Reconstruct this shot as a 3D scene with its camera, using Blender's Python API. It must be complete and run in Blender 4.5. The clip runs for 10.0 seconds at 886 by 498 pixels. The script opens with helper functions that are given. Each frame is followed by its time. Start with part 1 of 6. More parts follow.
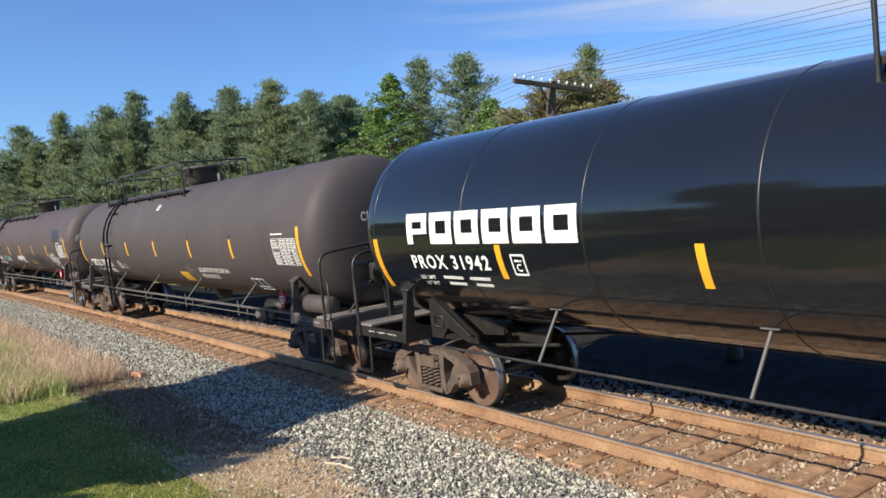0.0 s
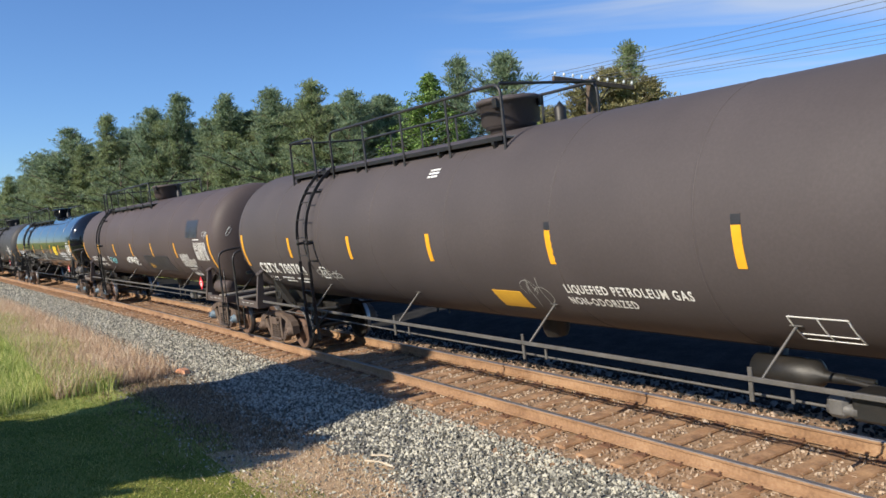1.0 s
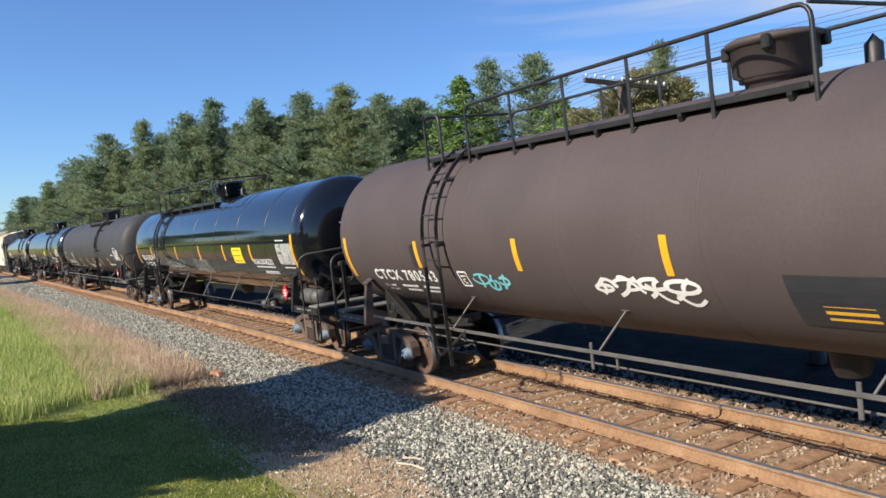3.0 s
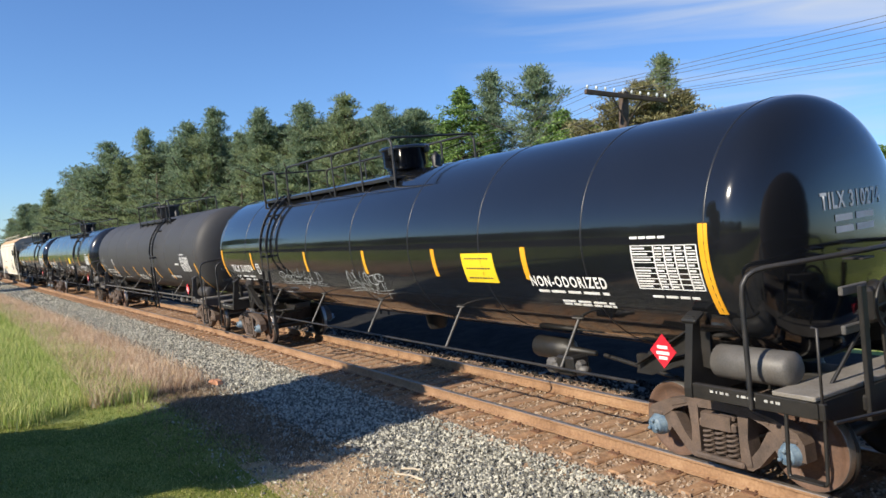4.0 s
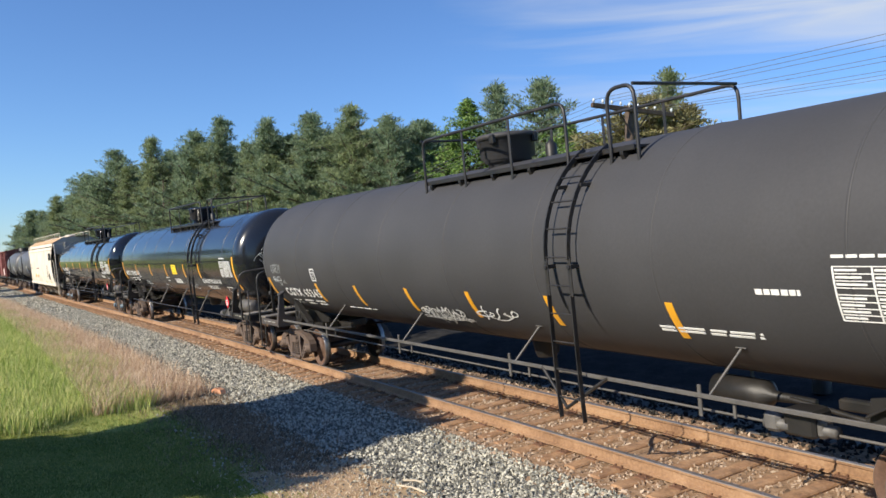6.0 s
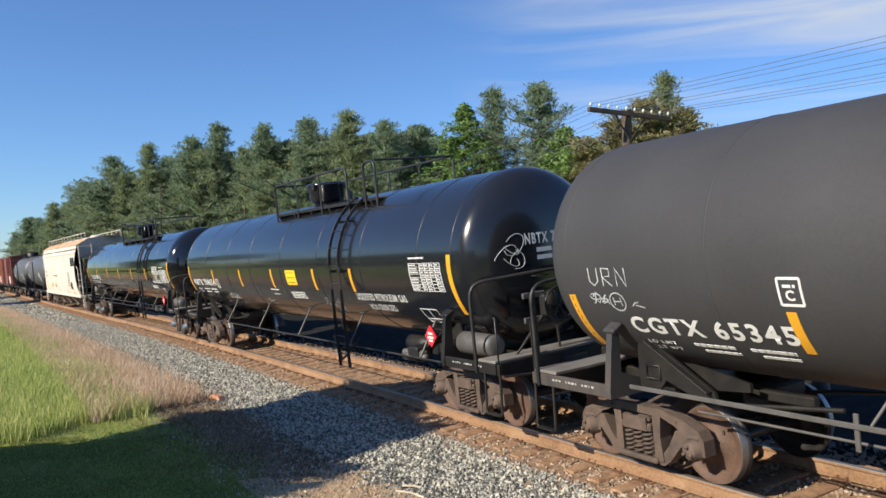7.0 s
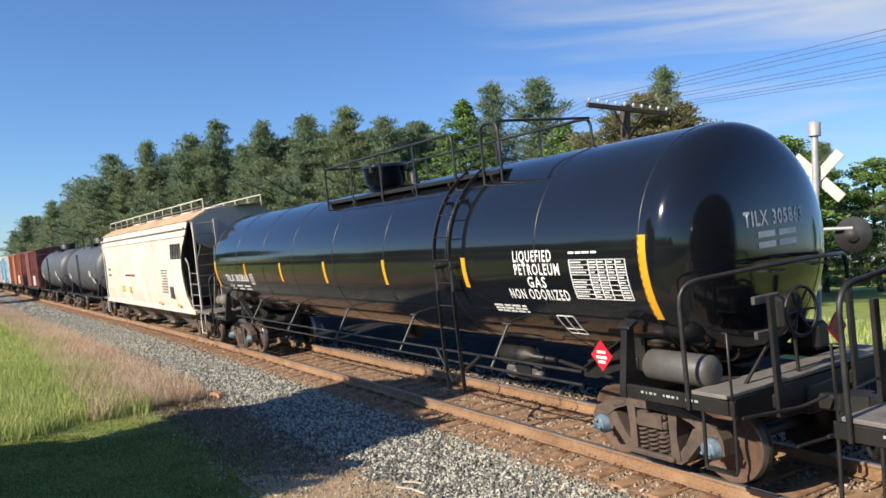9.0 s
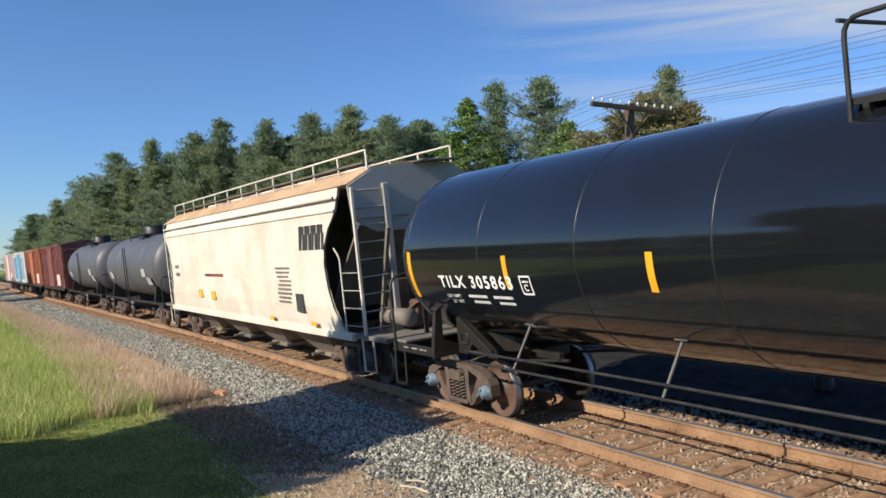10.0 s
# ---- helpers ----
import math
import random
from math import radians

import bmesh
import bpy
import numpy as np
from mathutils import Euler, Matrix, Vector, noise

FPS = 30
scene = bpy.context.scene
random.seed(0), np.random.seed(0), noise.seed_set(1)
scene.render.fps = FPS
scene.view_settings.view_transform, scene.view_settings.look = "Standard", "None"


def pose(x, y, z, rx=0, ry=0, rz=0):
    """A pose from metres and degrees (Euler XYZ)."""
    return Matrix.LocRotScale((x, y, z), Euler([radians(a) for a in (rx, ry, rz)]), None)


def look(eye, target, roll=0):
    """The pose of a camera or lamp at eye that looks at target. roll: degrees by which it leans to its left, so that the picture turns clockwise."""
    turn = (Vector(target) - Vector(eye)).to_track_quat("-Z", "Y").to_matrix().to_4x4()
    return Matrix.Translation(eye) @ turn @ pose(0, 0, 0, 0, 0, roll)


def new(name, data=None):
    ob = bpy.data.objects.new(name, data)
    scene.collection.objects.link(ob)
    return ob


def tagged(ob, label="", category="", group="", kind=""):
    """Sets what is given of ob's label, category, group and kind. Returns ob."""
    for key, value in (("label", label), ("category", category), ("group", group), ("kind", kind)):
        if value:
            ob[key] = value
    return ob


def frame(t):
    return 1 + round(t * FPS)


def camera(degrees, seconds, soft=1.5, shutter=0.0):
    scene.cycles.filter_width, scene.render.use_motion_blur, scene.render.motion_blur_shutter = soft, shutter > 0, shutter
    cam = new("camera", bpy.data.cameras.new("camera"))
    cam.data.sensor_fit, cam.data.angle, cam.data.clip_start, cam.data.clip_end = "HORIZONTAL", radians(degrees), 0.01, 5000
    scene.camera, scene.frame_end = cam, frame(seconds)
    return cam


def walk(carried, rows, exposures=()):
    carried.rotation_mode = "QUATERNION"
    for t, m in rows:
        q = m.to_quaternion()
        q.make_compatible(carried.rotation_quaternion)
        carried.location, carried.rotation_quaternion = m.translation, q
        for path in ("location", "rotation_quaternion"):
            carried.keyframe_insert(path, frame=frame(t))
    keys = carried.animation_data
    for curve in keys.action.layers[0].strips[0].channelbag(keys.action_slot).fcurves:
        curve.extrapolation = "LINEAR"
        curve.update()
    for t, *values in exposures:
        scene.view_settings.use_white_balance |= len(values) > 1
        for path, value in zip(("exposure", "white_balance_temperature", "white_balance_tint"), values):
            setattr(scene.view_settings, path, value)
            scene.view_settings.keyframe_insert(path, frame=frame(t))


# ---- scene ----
# ---------- camera ----------
EYE = (0.0, 0.0, 2.397)          # height over the railhead
cam = camera(57.95, 10.0, soft=1.55)
TURNS = [(0.0, 55.44, -0.59, 0.86), (0.5, 56.84, -0.73, 0.79), (1.0, 58.24, -0.63, 0.95), (1.5, 59.25, -0.63, 1.29),
         (2.0, 59.87, -0.65, 1.06), (2.75, 60.35, -0.45, 1.1), (3.5, 60.59, -0.22, 1.06), (4.0, 60.48, 0.34, 0.72),
         (4.5, 60.6, 0.63, 0.34), (5.0, 60.89, 0.67, 0.14), (5.75, 60.85, 1.02, 0.07), (6.5, 60.73, 1.35, 0.07),
         (7.0, 60.66, 1.5, 0.34), (7.5, 60.56, 1.61, 0.41), (8.0, 60.46, 1.7, 0.56), (8.5, 60.6, 1.48, 0.65),
         (9.0, 60.61, 1.24, 0.65), (9.5, 60.72, 1.09, 0.6), (10.0, 60.88, 1.15, 0.55)]
walk(cam, [(t, pose(*EYE, 90 + pitch, roll, yaw)) for t, yaw, pitch, roll in TURNS],
     [(0.0, 0.58), (0.5, 0.38), (1.0, 0.48), (2.0, 0.6), (4.0, 0.54), (5.0, 0.58), (6.5, 0.5), (7.5, 0.46), (8.5, 0.5), (9.5, 0.4), (10.0, 0.34)])

# ---------- light ----------
SUN_WAY = Vector((-0.08, 1.0, -0.53)).normalized()   # the way the light goes
sun = new("sun", bpy.data.lights.new("sun", "SUN"))
sun.data.energy, sun.data.angle, sun.data.color = 5.0, radians(0.55), (1.0, 0.9, 0.74)
sun.matrix_world = look((20, -120, 60), Vector((20, -120, 60)) + SUN_WAY)

world = bpy.data.worlds.new("world")
scene.world = world
world.use_nodes = True
wn, wl = world.node_tree.nodes, world.node_tree.links
sky = wn.new("ShaderNodeTexSky")
sky.sky_type, sky.sun_disc = "NISHITA", False
sky.sun_elevation = math.asin(-SUN_WAY.z)
sky.sun_rotation = math.atan2(-SUN_WAY.x, -SUN_WAY.y)
sky.air_density, sky.dust_density, sky.ozone_density = 1.0, 0.1, 3.5
tc = wn.new("ShaderNodeTexCoord")
mp = wn.new("ShaderNodeMapping")
mp.inputs["Rotation"].default_value = (0.0, 0.1, radians(-40))
mp.inputs["Scale"].default_value = (1.0, 2.6, 22.0)
wisp = wn.new("ShaderNodeTexNoise")
wisp.inputs["Scale"].default_value, wisp.inputs["Detail"].default_value, wisp.inputs["Distortion"].default_value = 1.1, 6.0, 0.6
ramp = wn.new("ShaderNodeValToRGB")
ramp.color_ramp.elements[0].position, ramp.color_ramp.elements[1].position = 0.44, 0.76
ramp.color_ramp.elements[1].color = (0.8, 0.8, 0.8, 1)
mixc = wn.new("ShaderNodeMixRGB")
mixc.inputs[2].default_value = (5.2, 5.6, 6.2, 1)
wl.new(tc.outputs["Generated"], mp.inputs["Vector"])
wl.new(mp.outputs["Vector"], wisp.inputs["Vector"])
wl.new(wisp.outputs["Fac"], ramp.inputs["Fac"])
dot = wn.new("ShaderNodeVectorMath")     # the wisps gather in one part of the sky
dot.operation = "DOT_PRODUCT"
dot.inputs[1].default_value = Vector((-0.52, 0.80, 0.34)).normalized()
wl.new(tc.outputs["Generated"], dot.inputs[0])
near = wn.new("ShaderNodeMapRange")
near.inputs["From Min"].default_value, near.inputs["From Max"].default_value = 0.89, 0.995
wl.new(dot.outputs["Value"], near.inputs["Value"])
wm = wn.new("ShaderNodeMath")
wm.operation = "MULTIPLY"
wl.new(ramp.outputs["Color"], wm.inputs[0])
wl.new(near.outputs[0], wm.inputs[1])
wl.new(wm.outputs[0], mixc.inputs[0])
tint = wn.new("ShaderNodeMixRGB")      # the camera's rendering of the blue
tint.blend_type = "MULTIPLY"
tint.inputs[0].default_value, tint.inputs[2].default_value = 1.0, (0.765, 0.97, 1.28, 1)
wl.new(sky.outputs["Color"], tint.inputs[1])
wl.new(tint.outputs["Color"], mixc.inputs[1])
wl.new(mixc.outputs["Color"], wn["Background"].inputs["Color"])
wn["Background"].inputs["Strength"].default_value = 0.09


# ---------- materials ----------
def material(name, colors, rough=0.6, metal=0.0, scale=6.0, fine=60.0, bump=0.2, mode="object", dirt=None, coat=0.0, rand=0.0, rough_var=0.1, spec=0.5):
    """Colours mixed by noise at two scales; dirt: (colour, amount, scale) laid on as patchy dust."""
    m = bpy.data.materials.new(name)
    m.use_nodes = True
    n, l = m.node_tree.nodes, m.node_tree.links
    bsdf = n["Principled BSDF"]
    co = n.new("ShaderNodeTexCoord").outputs["Object"]
    if mode == "world":
        co = n.new("ShaderNodeNewGeometry").outputs["Position"]
    big, small = n.new("ShaderNodeTexNoise"), n.new("ShaderNodeTexNoise")
    for tex, sc in ((big, scale), (small, fine)):
        tex.inputs["Scale"].default_value, tex.inputs["Detail"].default_value = sc, 4.0
        l.new(co, tex.inputs["Vector"])
    add = n.new("ShaderNodeMath")
    add.operation = "MULTIPLY_ADD"
    add.inputs[1].default_value = 0.45
    l.new(small.outputs["Fac"], add.inputs[0])
    half = n.new("ShaderNodeMath")
    half.operation = "MULTIPLY"
    half.inputs[1].default_value = 0.62
    l.new(big.outputs["Fac"], half.inputs[0])
    l.new(half.outputs[0], add.inputs[2])
    value = add.outputs[0]
    if rand:
        if mode == "island":
            r = n.new("ShaderNodeNewGeometry").outputs["Random Per Island"]
        else:
            r = n.new("ShaderNodeObjectInfo").outputs["Random"]
        sh = n.new("ShaderNodeMath")
        sh.operation = "MULTIPLY_ADD"
        sh.inputs[1].default_value = rand
        l.new(r, sh.inputs[0])
        l.new(value, sh.inputs[2])
        of = n.new("ShaderNodeMath")
        of.operation = "SUBTRACT"
        of.inputs[1].default_value = rand / 2
        l.new(sh.outputs[0], of.inputs[0])
        value = of.outputs[0]
    cr = n.new("ShaderNodeValToRGB")
    el = cr.color_ramp.elements
    lo, hi = 0.32, 0.74
    el[0].position, el[0].color = lo, (*colors[0], 1)
    el[1].position, el[1].color = hi, (*colors[-1], 1)
    for i, c in enumerate(colors[1:-1]):
        e = el.new(lo + (hi - lo) * (i + 1) / (len(colors) - 1))
        e.color = (*c, 1)
    l.new(value, cr.inputs["Fac"])
    color = cr.outputs["Color"]
    if dirt:
        d = n.new("ShaderNodeTexNoise")
        d.inputs["Scale"].default_value, d.inputs["Detail"].default_value, d.inputs["Roughness"].default_value = dirt[2], 6.0, 0.65
        l.new(co, d.inputs["Vector"])
        dr = n.new("ShaderNodeMapRange")
        dr.inputs["From Min"].default_value, dr.inputs["From Max"].default_value = 0.42, 0.75
        dr.inputs["To Max"].default_value = dirt[1]
        l.new(d.outputs["Fac"], dr.inputs["Value"])
        mx = n.new("ShaderNodeMixRGB")
        mx.inputs[2].default_value = (*dirt[0], 1)
        l.new(dr.outputs[0], mx.inputs[0])
        l.new(color, mx.inputs[1])
        color = mx.outputs["Color"]
    l.new(color, bsdf.inputs["Base Color"])
    rr = n.new("ShaderNodeMapRange")
    rr.inputs["To Min"].default_value, rr.inputs["To Max"].default_value = max(0.03, rough - rough_var), min(1.0, rough + rough_var)
    l.new(big.outputs["Fac"], rr.inputs["Value"])
    l.new(rr.outputs[0], bsdf.inputs["Roughness"])
    bsdf.inputs["Metallic"].default_value = metal
    bsdf.inputs["Coat Weight"].default_value = coat
    bsdf.inputs["Coat Roughness"].default_value = 0.08
    bsdf.inputs["Specular IOR Level"].default_value = spec
    if bump:
        b = n.new("ShaderNodeBump")
        b.inputs["Strength"].default_value, b.inputs["Distance"].default_value = bump, 0.01
        l.new(small.outputs["Fac"], b.inputs["Height"])
        l.new(b.outputs["Normal"], bsdf.inputs["Normal"])
    return m


def tank_paint(name, color, rough, dust, amount, coat=0.0, spec=0.5):
    """Tank paint: faint vertical streaks, dust thrown up from the wheels that thins out with height."""
    m = material(name, [tuple(c * 0.86 for c in color), color, tuple(min(1, c * 1.18) for c in color)], rough, 0, 0.8, 30, 0.03, coat=coat, rough_var=0.05, spec=spec)
    n, l = m.node_tree.nodes, m.node_tree.links
    bsdf = n["Principled BSDF"]
    src = bsdf.inputs["Base Color"].links[0].from_socket
    tcn = n.new("ShaderNodeTexCoord")
    mpn = n.new("ShaderNodeMapping")
    mpn.inputs["Scale"].default_value = (5.0, 0.5, 0.5)
    st = n.new("ShaderNodeTexNoise")
    st.inputs["Scale"].default_value, st.inputs["Detail"].default_value = 1.6, 6.0
    l.new(tcn.outputs["Object"], mpn.inputs["Vector"])
    l.new(mpn.outputs["Vector"], st.inputs["Vector"])
    sep = n.new("ShaderNodeSeparateXYZ")
    l.new(tcn.outputs["Object"], sep.inputs["Vector"])
    hgt = n.new("ShaderNodeMapRange")
    hgt.inputs["From Min"].default_value, hgt.inputs["From Max"].default_value = 1.62, 1.2
    hgt.inputs["To Min"].default_value, hgt.inputs["To Max"].default_value = 0.025, 1.0
    l.new(sep.outputs["Z"], hgt.inputs["Value"])
    sr = n.new("ShaderNodeMapRange")
    sr.inputs["From Min"].default_value, sr.inputs["From Max"].default_value = 0.35, 0.75
    sr.inputs["To Max"].default_value = amount
    l.new(st.outputs["Fac"], sr.inputs["Value"])
    mul = n.new("ShaderNodeMath")
    mul.operation = "MULTIPLY"
    l.new(hgt.outputs[0], mul.inputs[0])
    l.new(sr.outputs[0], mul.inputs[1])
    mx = n.new("ShaderNodeMixRGB")
    mx.inputs[2].default_value = (*dust, 1)
    l.new(mul.outputs[0], mx.inputs[0])
    l.new(src, mx.inputs[1])
    l.new(mx.outputs["Color"], bsdf.inputs["Base Color"])
    return m


DUST = (0.16, 0.115, 0.08)
